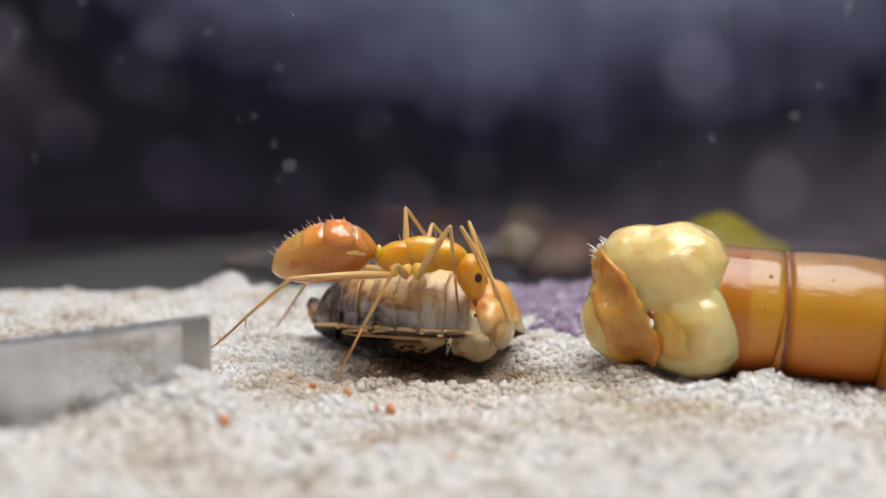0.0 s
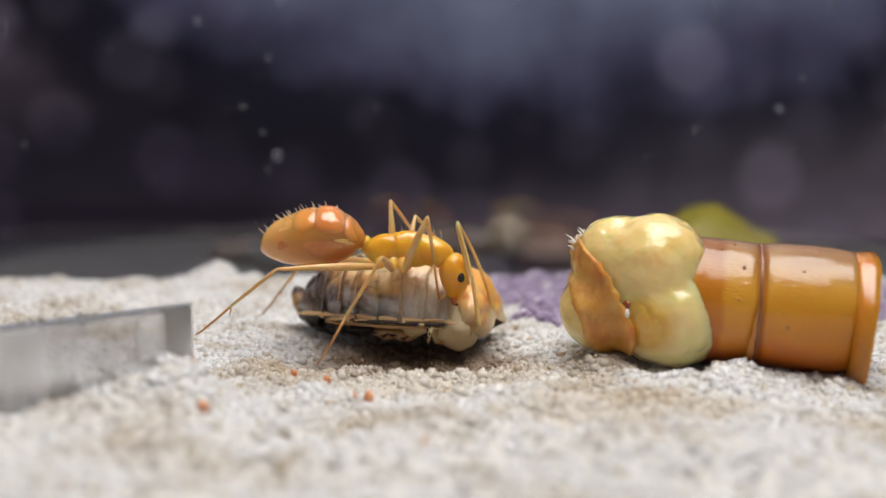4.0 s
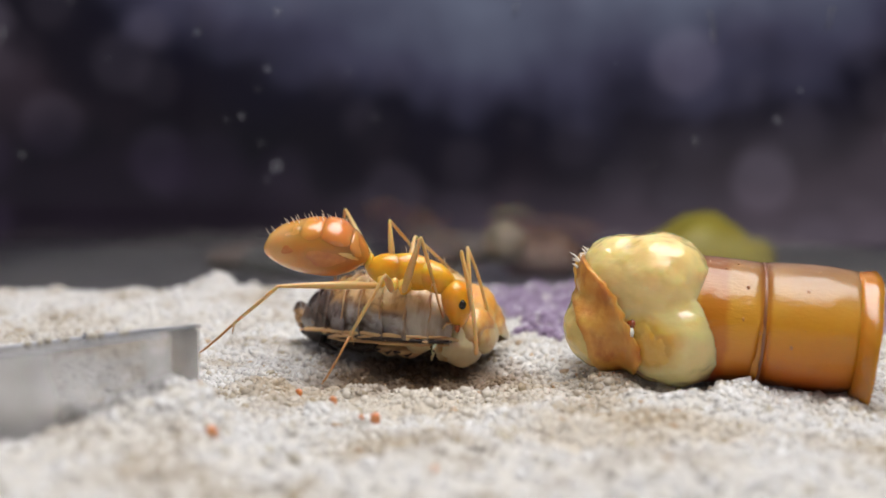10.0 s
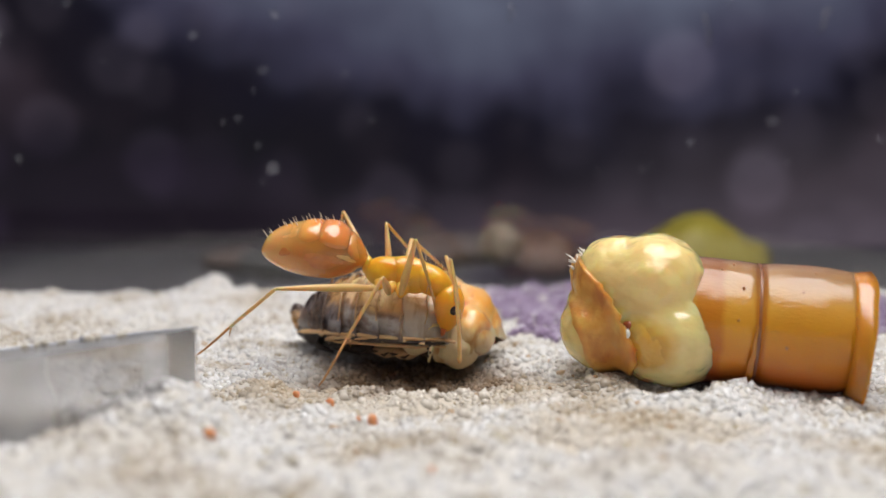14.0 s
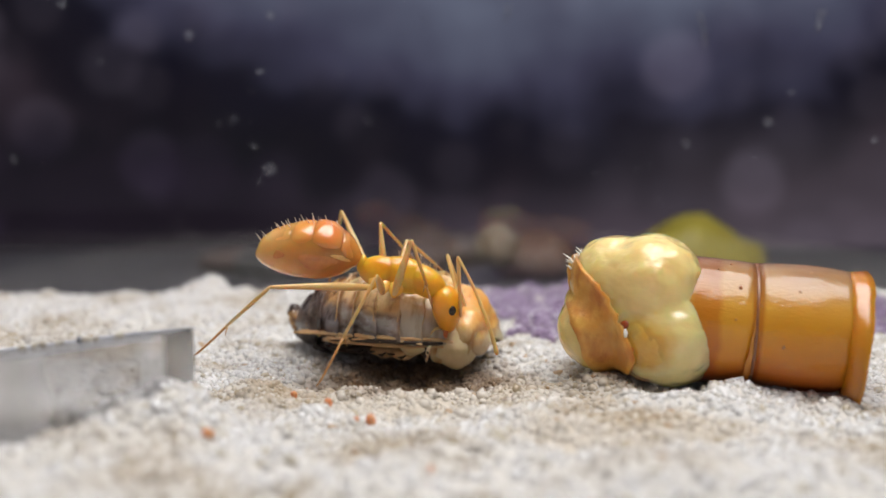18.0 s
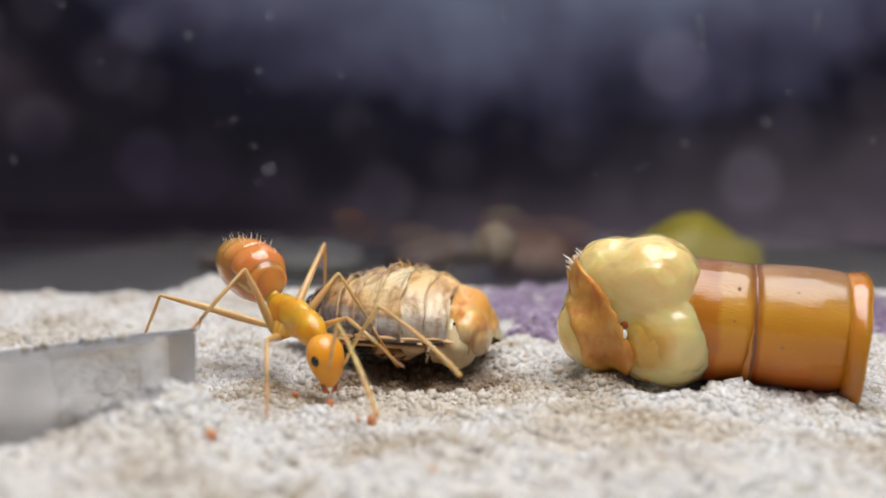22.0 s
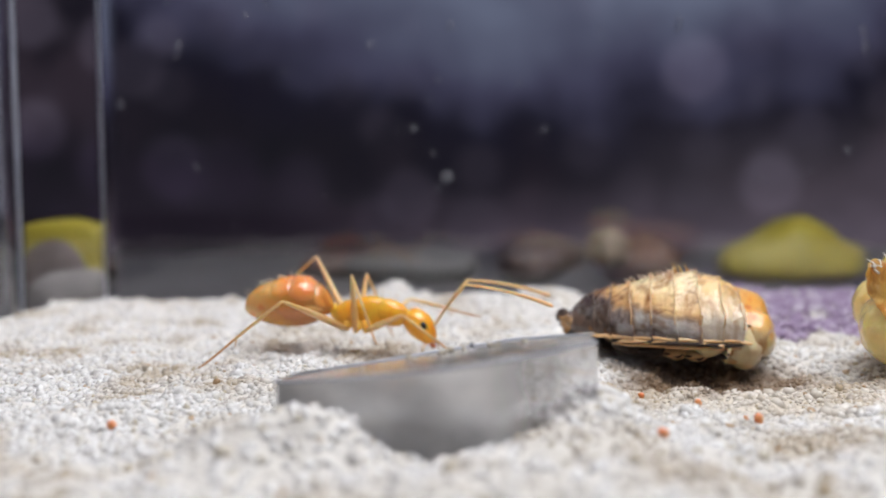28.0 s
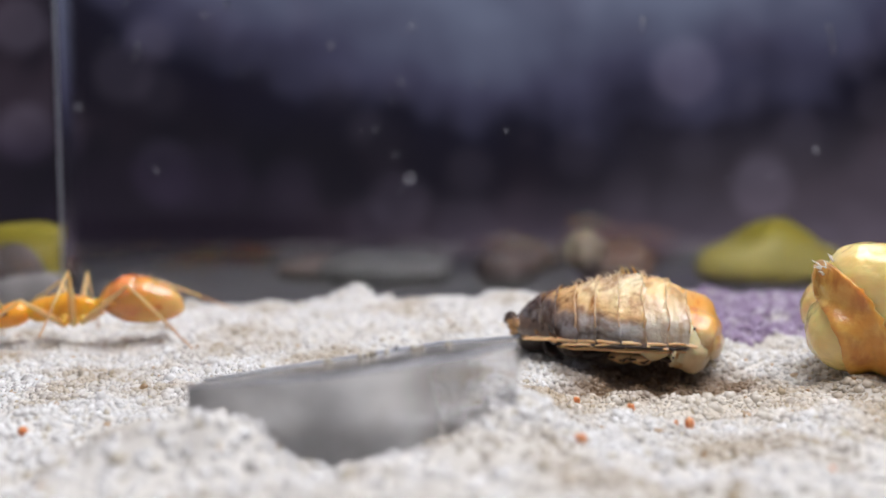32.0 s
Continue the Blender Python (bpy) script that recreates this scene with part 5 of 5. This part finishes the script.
def ant():
    """The ant with every limb as a mesh of its own. It faces along x; returns the thing and its moving parts."""
    top = empty("ant", at(0, 0, 0), "translucent orange yellow ant with dark eyes feeding", "ant")
    limbs = {}
    for name, label, c, r, tilt in (("propodeum", "golden hind thorax", (-0.092, 0, -0.008), (0.096, 0.051, 0.066), -8), ("mesothorax", "golden middle thorax", (-0.004, 0, 0.000), (0.115, 0.053, 0.074), 2), ("pronotum", "golden front thorax", (0.078, 0, -0.002), (0.100, 0.056, 0.062), 15)):
        bm = ball((0, 0, 0), r, 4)
        bm.transform(Matrix.Translation(c) @ Matrix.Rotation(math.radians(tilt), 4, "Y"))
        part(name, lumpy(bm, 0.003, 0.05, c[0]), THORAX, top, label)
    part("petiole", lumpy(ball((-0.180, 0, 0.004), (0.020, 0.026, 0.038), 3), 0.003, 0.02), THORAX, top, "small yellow waist node")

    bm = bmesh.new()
    loft(bm, [(x, 0, z) for x, r, z in GASTER_LINE], [(r * 0.97, r) for x, r, z in GASTER_LINE], 28)
    g = limbs["gaster"] = part("gaster", bm, GASTER, top, "swollen amber abdomen with darker food inside")
    for a, b, swell, reach in ((-0.010, -0.074, 0.17, 88), (-0.062, -0.190, 0.10, 80), (-0.184, -0.274, 0.055, 74), (-0.268, -0.385, 0.022, 70)):
        tergite(a, b, swell, reach, g)
    for side in (-1, 1):
        flank_patch(-0.028, -0.105, 86, 100, 0.004, MEMBRANE, "membrane", "pale stretched membrane between plates", g, side)
        flank_patch(-0.085, -0.235, 92, 128, 0.008, FOOD, "food_patch", "brown food showing through the flank", g, side)
        flank_patch(-0.290, -0.335, 86, 108, 0.006, FOOD, "food_patch", "brown food showing through the flank", g, side)
    for k in range(26):
        x = -0.10 - 0.29 * (k / 25) + 0.01 * math.sin(k * 7)
        rad, z = gaster_at(x)
        a = 0.5 * math.sin(k * 2.4)
        s = Vector((x, rad * math.sin(a), z + rad * math.cos(a)))
        d = Vector((-0.4 - 0.5 * k / 25, math.sin(a), math.cos(a))).normalized() * (0.030 + 0.009 * math.sin(k * 3.3))
        part("bristle", rod([s - d * 0.15, s + d * 0.5, s + d], [0.0020, 0.0016, 0.0005], 4), HAIR, g)

    for k, (x, z) in enumerate(((0.12, 0.058), (0.09, 0.070), (0.05, 0.074), (0.0, 0.072), (-0.04, 0.068), (-0.09, 0.060))):
        y = 0.012 * (-1) ** k
        part("bristle", rod([(x, y, z - 0.006), (x - 0.004, y * 1.3, z + 0.012), (x - 0.010, y * 1.5, z + 0.026)], [0.0018, 0.0014, 0.0004], 4), HAIR, top)

    bm = bmesh.new()
    loft(bm, [(0.0, 0, 0), (0.010, 0, 0.001), (0.030, 0, 0.004), (0.06, 0, 0.007), (0.09, 0, 0.008), (0.12, 0, 0.005), (0.15, 0, 0.0), (0.175, 0, -0.006), (0.192, 0, -0.010)],
         [(0.016, 0.015), (0.042, 0.036), (0.062, 0.052), (0.071, 0.061), (0.071, 0.062), (0.064, 0.056), (0.050, 0.044), (0.034, 0.030), (0.016, 0.014)], 24)
    h = limbs["head"] = part("head", lumpy(bm, 0.003, 0.04, 2.0), HEAD, top, "orange head")
    for s in (-1, 1):
        part("eye", ball((0.098, s * 0.060, 0.026), (0.021, 0.013, 0.017), 3), EYE, h, "dark oval eye")
        part("mandible", rod([(0.178, s * 0.024, -0.012), (0.200, s * 0.022, -0.016), (0.214, s * 0.004, -0.018)], [0.012, 0.010, 0.002], 8), JAW, h, "reddish jaw")
        part("palp", rod([(0.168, s * 0.012, -0.030), (0.170, s * 0.020, -0.055), (0.185, s * 0.018, -0.075)], [0.005, 0.004, 0.002], 6), LIMB, h)
        tag = "left" if s > 0 else "right"
        limbs["scape", tag] = part("scape", rod([(0, 0, 0), (0.02, 0, 0), (0.13, 0, 0.006), (0.250, 0, 0.0), (0.262, 0, 0)], [0.005, 0.0065, 0.007, 0.009, 0.005], 8), LIMB, h, "slender amber antenna base")
        bm, n = bmesh.new(), 11
        cs, rs = [(0, 0, 0)], [0.006]
        for k in range(n):
            x0 = 0.40 * k / n
            for f, w in ((0.1, 0.88), (0.5, 1.05), (0.95, 0.92)):
                x = x0 + f * 0.40 / n
                cs.append((x, 0, -0.060 * (x / 0.40) ** 2))
                rs.append((0.0062 + 0.0036 * k / n) * w)
        loft(bm, cs + [(0.404, 0, -0.061)], rs + [0.003], 8)
        limbs["whip", tag] = part("flagellum", bm, LIMB, h, "beaded antenna tip")

    for name, hip, femur, shin, rest in LEGS:
        for s in (-1, 1):
            tag = "left" if s > 0 else "right"
            c = Vector((hip[0], hip[1] * s, hip[2]))
            r = Vector((hip[0] * 0.96, 0.016 * s, -0.040))
            part("coxa", rod([r, r.lerp(c, 0.3), r.lerp(c, 0.6), r.lerp(c, 0.9), c + Vector((0, 0, -0.008))], [w * (1.3 if name == "front" else 1.1) for w in (0.022, 0.026, 0.022, 0.014, 0.006)], 12), COXA, top)
            limbs[name, "femur", tag] = part("femur", rod([(0, 0, 0), (0.012, 0, 0), (femur * 0.3, 0, 0.003), (femur * 0.6, 0, 0.003), (femur * 0.95, 0, 0), (femur, 0, 0)], [0.008, 0.012, 0.0170, 0.0135, 0.0075, 0.005], 10), LIMB, top, "amber upper leg")
            tibia = shin * 0.56
            b = limbs[name, "tibia", tag] = part("tibia", rod([(0, 0, 0), (0.015, 0, 0), (tibia * 0.5, 0, 0), (tibia, 0, 0)], [0.005, 0.0068, 0.0078, 0.0060], 8), LIMB, top, "amber lower leg")
            part("spur", rod([(tibia - 0.004, 0, -0.006), (tibia + 0.012, 0, -0.018), (tibia + 0.022, 0, -0.030)], [0.0035, 0.0025, 0.0006], 5), TARSUS, b)
            part("tarsus", rod([(tibia - 0.004, 0, 0), (tibia + 0.09, 0, -0.004), (shin - 0.03, 0, -0.004), (shin, 0, 0)], [0.0055, 0.0046, 0.0042, 0.0025], 7), TARSUS, b, "thin brownish foot")
    return top, limbs

# ---- movement ----
# seconds; x, y, z of the thorax in centimetres; yaw, pitch, roll; lift of the gaster; dip of the head
BODY = [
    (0, -0.069, 3.1, 0.376, 0, 0.6, 0, -5.5, -72), (1, -0.043, 3.1, 0.369, 0, 0.4, 0, -4.8, -77), (2, -0.055, 3.1, 0.367, 0, -4.3, 0, -7.0, -84), (3, -0.059, 3.1, 0.371, 0, -2.6, 0, -5.9, -76),
    (3.5, -0.054, 3.1, 0.368, 0, -3.2, 0, -5, -76), (5.5, -0.034, 3.1, 0.331, 0, -7.0, 0, 0, -78), (6, -0.034, 3.1, 0.329, 0, -7.6, 0, 0.1, -78), (7, -0.016, 3.1, 0.334, 0, -5.5, 0, 2.4, -81),
    (8, -0.032, 3.1, 0.330, 0, -9.8, 0, -2.4, -72), (9, -0.034, 3.1, 0.338, 0, -9.6, 0, -3.2, -70), (10, -0.056, 3.1, 0.339, 0, -11.3, 0, -0.5, -66), (10.6, -0.09, 3.1, 0.363, 0, -1, 0, 7, -70),
    (11, -0.129, 3.1, 0.377, 0, 6.9, 0, 12.9, -72), (12, -0.126, 3.1, 0.377, 0, 2.0, 0, 4.5, -86), (13, -0.047, 3.1, 0.355, 0, -8.3, 0, 1.5, -80), (14, -0.053, 3.1, 0.335, 0, -12.3, 0, -2.7, -79),
    (14.5, -0.07, 3.1, 0.337, 0, -11.5, 0, -2, -80), (16.5, -0.122, 3.1, 0.346, 0, -10, 0, 0, -88), (17, -0.131, 3.1, 0.346, 0, -9.4, 0, 0.9, -89), (18, -0.065, 3.1, 0.334, 0, -14.6, 0, -6.5, -66),
    (19, -0.062, 3.1, 0.347, 0, -4.1, 0, 5.9, -70), (20, -0.108, 3.1, 0.366, 0, 5.4, 0, 14, -75), (20.6, -0.093, 3.1, 0.358, 0, 3, 0, 14, -72), (21, -0.079, 3.1, 0.351, 0, 2, 0, 14, -71),
    (21.2, -0.187, 3.2, 0.349, -12, 1, 0, 4, -50), (21.5, -0.435, 3.2, 0.345, -37, 4, 0, 6, -55), (21.75, -0.46, 3.12, 0.27, -46, -4, 0, 8, -55), (22, -0.427, 2.875, 0.215, -50, -16, 0, 8, -50),
    (22.2, -0.43, 2.66, 0.235, -76, -12, 0, 12, -50), (22.4, -0.42, 2.45, 0.25, -93, -10, 0, 14, -50), (22.5, -0.51, 2.27, 0.27, -120, -5, 0, 6, -45), (22.6, -0.676, 2.175, 0.305, -142, -5, 0, 4, -45), (22.8, -1.108, 2.2, 0.32, -172, -5, 0, 4, -45),
    (23, -1.6, 2.25, 0.33, -165, -5, 0, 4, -45), (23.2, -1.7, 2.05, 0.2, -125, -10, 0, 4, -45), (23.35, -1.45, 1.80, 0.18, -50, 0, 0, 4, -45), (23.5, -1.0, 1.72, 0.17, -22, -6, 0, 6, -45),
    (23.7, -0.40, 1.64, 0.155, -24, -11, 0, 4, -45), (24, -0.22, 1.56, 0.117, -38, -12, 0, 2, -45), (24.15, -0.36, 1.52, 0.13, -88, -8, 0, 4, -45), (24.3, -0.6, 1.52, 0.15, -140, -8, 0, 6, -45),
    (24.6, -0.92, 1.56, 0.15, -168, -6, 0, 6, -45), (24.9, -1.60, 1.6, 0.15, -178, -4, 0, 4, -45), (25.3, -2, 1.95, 0.15, -200, -4, 0, 4, -45), (25.6, -2.35, 2.45, 0.15, -205, -4, 0, 4, -45),
    (25.9, -2.66, 2.75, 0.12, -190, -6, 0, -2, -45), (26, -2.8, 2.8, 0.115, -183, -6, 0, -4, -45), (26.2, -2.95, 2.92, 0.12, -184, -6, 0, -4, -45), (26.4, -3.10, 3.05, 0.12, -200, -6, 0, -4, -45),
    (26.5, -2.92, 3.2, 0.115, -212, -6, 0, -2, -45), (27, -2.45, 3.55, 0.16, -300, 0, 0, 4, -45), (27.5, -1.9, 3.7, 0.17, -360, 0, 0, 4, -45), (28, -1.35, 3.5, 0.175, -368, 0, 0, 4, -45),
    (28.5, -0.83, 3.36, 0.160, -362, -5, 0, 2, -50), (28.8, -0.757, 3.38, 0.165, -364, -9, 0, 3, -50), (29, -0.735, 3.4, 0.17, -334, -15, 0, 4, -40), (29.15, -0.73, 3.38, 0.175, -350, -10, 0, 4, -35), (29.4, -0.61, 3.36, 0.20, -366, 3, 0, 4, -28), (29.7, -0.585, 3.36, 0.215, -372, 6, 0, 10, -25),
    (30, -0.611, 3.38, 0.247, -384, 22, 0, 30, -36), (30.2, -0.855, 3.5, 0.21, -338, 2, 0, 0, -35), (30.4, -0.881, 3.68, 0.21, -308, 2, 0, -4, -40), (30.6, -1.06, 3.82, 0.186, -266, 0, 0, -6, -40), (30.8, -1.31, 3.9, 0.200, -250, 0, 0, -6, -40), (31, -1.39, 3.95, 0.196, -240, 0, 0, -8, -40), (31.2, -1.51, 3.93, 0.190, -212, -3, 0, 0, -45),
    (31.5, -1.97, 3.88, 0.165, -182, -4, 0, 4, -40), (32, -2.53, 3.92, 0.168, -180, -2, 0, -3, -18),
]
# seconds; right scape and flagellum, left scape and flagellum: degrees above the ant's way ahead
FEELERS = [(0.0, 115, -55, 106, -63), (1.0, 108, -59, 112, -57), (2.0, 93, -78, 101, -73), (3.0, 105, -67, 100, -61), (4.5, 95, -68, 104, -63), (5.6, 92, -65, 98, -65), (6.0, 88, -75, 74, 97), (6.4, 92, -69, 94, -13), (7.0, 92, -67, 96, -65), (8.0, 86, -73, 92, -69), (9.0, 86, -73, 90, -71), (10.0, 98, -73, 95, -69),
           (11.0, 106, -65, 102, -57), (12.0, 99, -73, 106, -69), (13.0, 92, -77, 102, -73), (14.0, 98, -77, 106, -73), (15.5, 100, -67, 104, -67), (17.0, 98, -63, 112, -49), (18.0, 95, -62, 100, -65), (19.0, 106, -67, 104, -69), (20.0, 108, -63, 104, -65), (21.0, 104, -65, 112, -53), (21.3, 70, -20, 80, -30),
           (22.0, 50, -30, 60, -20), (23.0, 45, -10, 50, -20), (26.5, 45, 5, 50, 0), (28.5, 60, -10, 50, 0), (29.4, 45, 10, 110, 20), (30.0, 35, 10, 151, 32), (30.5, 60, 10, 85, 8), (31.0, 98, 10, 60, -10), (31.2, 97, 8, 80, -5), (31.5, 25, -38, 62, 12), (32.0, 40, -10, 45, -20)]
# where the feet stand while the ant feeds on the carcass: right, then left
FED = {"front": ((0.055, 3.10, 0.170), (0.14, 3.45, 0.27)), "middle": ((-0.35, 2.78, 0.0), (0.02, 3.50, 0.30)), "hind": ((-0.81, 3.00, 0.06), (-0.70, 3.60, 0.04))}
# the far hind foot is drawn up on to the carcass after a few seconds
FAR_HIND = (-0.40, 3.52, 0.17)


def over_time(rows, t):
    ts = [r[0] for r in rows]
    return [float(np.interp(t, ts, [r[k] for r in rows])) for k in range(1, len(rows[0]))]


def body_pose(t):
    x, y, z, yaw, pitch, roll, *_ = over_time(BODY, t)
    return at(x, y, z, 0, 0, yaw) @ pose(0, 0, 0, roll, -pitch, 0)


def shard_top(x, y):
    inside = -1.58 < x < -0.64 and 2.06 + 0.25 * abs(x + 1.12) < y < 2.5
    return 0.255 + 0.118 * (x + 0.66) if inside else 0.0


def foothold(t, leg, side):
    """Where a foot rests on the ground if the ant stands as it does at t."""
    x, y, z, yaw, *_ = over_time(BODY, t)
    ahead, aside = leg[4]
    if leg[0] == "front" and 28.3 < t < 30.25:
        # the front feet are drawn in while it licks at the carcass
        ahead -= 0.26
    a = math.radians(yaw)
    fx, fy = x + ahead * math.cos(a) - side * aside * math.sin(a), y + ahead * math.sin(a) + side * aside * math.cos(a)
    return Vector((fx, fy, max(float(sand_height(fx, fy)) + 0.01, shard_top(fx, fy)))) * CM


STRIDE = 0.30
ANT_SIZE = 0.90


def foot(t, k, leg, side):
    """The foot's place in the world: on the carcass at first, then in steps, three feet at a time."""
    fed = Vector(FED[leg[0]][0 if side < 0 else 1]) * CM
    phase = 0.5 if (k + (side > 0)) % 2 else 0.0
    n = math.floor(t / STRIDE + phase)
    f = t / STRIDE + phase - n
    here, there = ((n + 0.5 - phase) * STRIDE, (n + 1.5 - phase) * STRIDE)

    if k == 2 and side > 0:
        g = min(max((t - 4.2) / 0.6, 0.0), 1.0)
        fed = fed.lerp(Vector(FAR_HIND) * CM, g) + Vector((0, 0, 0.1 * CM * math.sin(math.pi * g)))

    def hold(s):
        return fed if s < 21.46 else foothold(min(s, 32.2), leg, side)

    a, b = hold(here), hold(there)
    if f < 0.55 or (a - b).length < 0.0002:
        return a
    g = (f - 0.55) / 0.45
    return a.lerp(b, g) + Vector((0, 0, 0.12 * CM * math.sin(math.pi * g)))


def aim(place, way, up):
    """A pose at place whose x axis points along way."""
    x = way.normalized()
    y = up.cross(x)
    y = y.normalized() if y.length > 1e-6 else Vector((0, 1, 0))
    m = Matrix((x, y, x.cross(y))).transposed().to_4x4()
    m.translation = place
    return m


def joint(hip, end, upper, lower, out):
    """Where the knee goes between hip and foot, bent upwards and out."""
    d = end - hip
    dist = min(max(d.length, abs(upper - lower) * 1.05), (upper + lower) * 0.995)
    u = d.normalized()
    a = (upper ** 2 - lower ** 2 + dist ** 2) / (2 * dist)
    bend = out - u * out.dot(u)
    return hip + u * a + bend.normalized() * math.sqrt(max(upper ** 2 - a * a, 0.0)), hip + u * dist


def motions():
    times = sorted({round(k * 0.2, 2) for k in range(106)} | {round(21 + k * 0.1, 2) for k in range(111)})
    rows = {key: [] for key in ANT_PARTS}
    mine = []
    for t in times:
        m = body_pose(t)
        inv = (m @ Matrix.Diagonal((ANT_SIZE, ANT_SIZE, ANT_SIZE, 1))).inverted()
        lift, dip = over_time(BODY, t)[6:]
        calm = 1.0 if t < 21 else 0.0
        mine.append((t, m))
        rows["gaster"].append((t, at(*GASTER_AT) @ pose(0, 0, 0, 0, lift + calm * math.sin(t * 2.3), 0)))
        head = at(*HEAD_AT) @ pose(0, 0, 0, 0, -dip, calm * 3 * math.sin(t * 1.7))
        rows["head"].append((t, head))
        free = (m @ head).inverted().to_3x3()
        yaw = math.radians(over_time(BODY, t)[3])
        rs, rw, ls, lw = over_time(FEELERS, t)
        wag = 3 * math.sin(t * 5.1)
        for tag, side, a1, a2 in (("right", -1, rs + wag, rw - wag), ("left", 1, ls - wag, lw + wag)):
            def way(angle, spread):
                a = math.radians(angle)
                return free @ (Matrix.Rotation(yaw, 3, "Z") @ Vector((math.cos(a), side * spread, math.sin(a))))
            base = Vector((0.134, side * 0.030, 0.056)) * CM
            d1 = way(a1, 0.30).normalized()
            up = free @ Vector((0, 0, 1))
            rows["scape", tag].append((t, aim(base, d1, up.cross(d1).cross(d1) * -1)))
            rows["whip", tag].append((t, aim(base + d1 * 0.258 * CM, way(a2, 0.22), up)))
        for k, leg in enumerate(LEGS):
            for tag, side in (("right", -1), ("left", 1)):
                hip = Vector((leg[1][0], leg[1][1] * side, leg[1][2])) * CM
                end = inv @ foot(t, k, leg, side)
                out = inv.to_3x3() @ Vector((0, 0, 1)) + Vector((0.0, 0.35 * side, 0))
                if k == 2 and side < 0:
                    out = out * (0.40 if t < 21.1 else 0.5) + Vector((-0.15, 0.5 * side, 0))
                if k == 2 and side > 0 and t < 21.1:
                    out = Vector((-0.25, 0.0, 1.0))
                if k == 0 and side < 0 and t < 21.1:
                    out = Vector((-0.15, -0.35, 1.0))
                if k == 1 and side < 0 and t < 21.1:
                    out = out * 0.25 + Vector((0.0, 0.6 * side, 0))
                knee, tip = joint(hip, end, leg[2] * CM, leg[3] * CM, out)
                rows[leg[0], "femur", tag].append((t, aim(hip, knee - hip, Vector((0, 0, 1)))))
                rows[leg[0], "tibia", tag].append((t, aim(knee, tip - knee, Vector((0, 0, 1)))))
    ANT.scale = (ANT_SIZE, ANT_SIZE, ANT_SIZE)
    walk(ANT, mine)
    for key, ob in ANT_PARTS.items():
        walk(ob, rows[key])

# ---- the whole ----
sand_bed()
tank()
surroundings()
stones()
roach()
worm()
shard()
orange_grains()
sand_crumbs()
ANT, ANT_PARTS = ant()
glass_spots()
sand_grains()
motions()
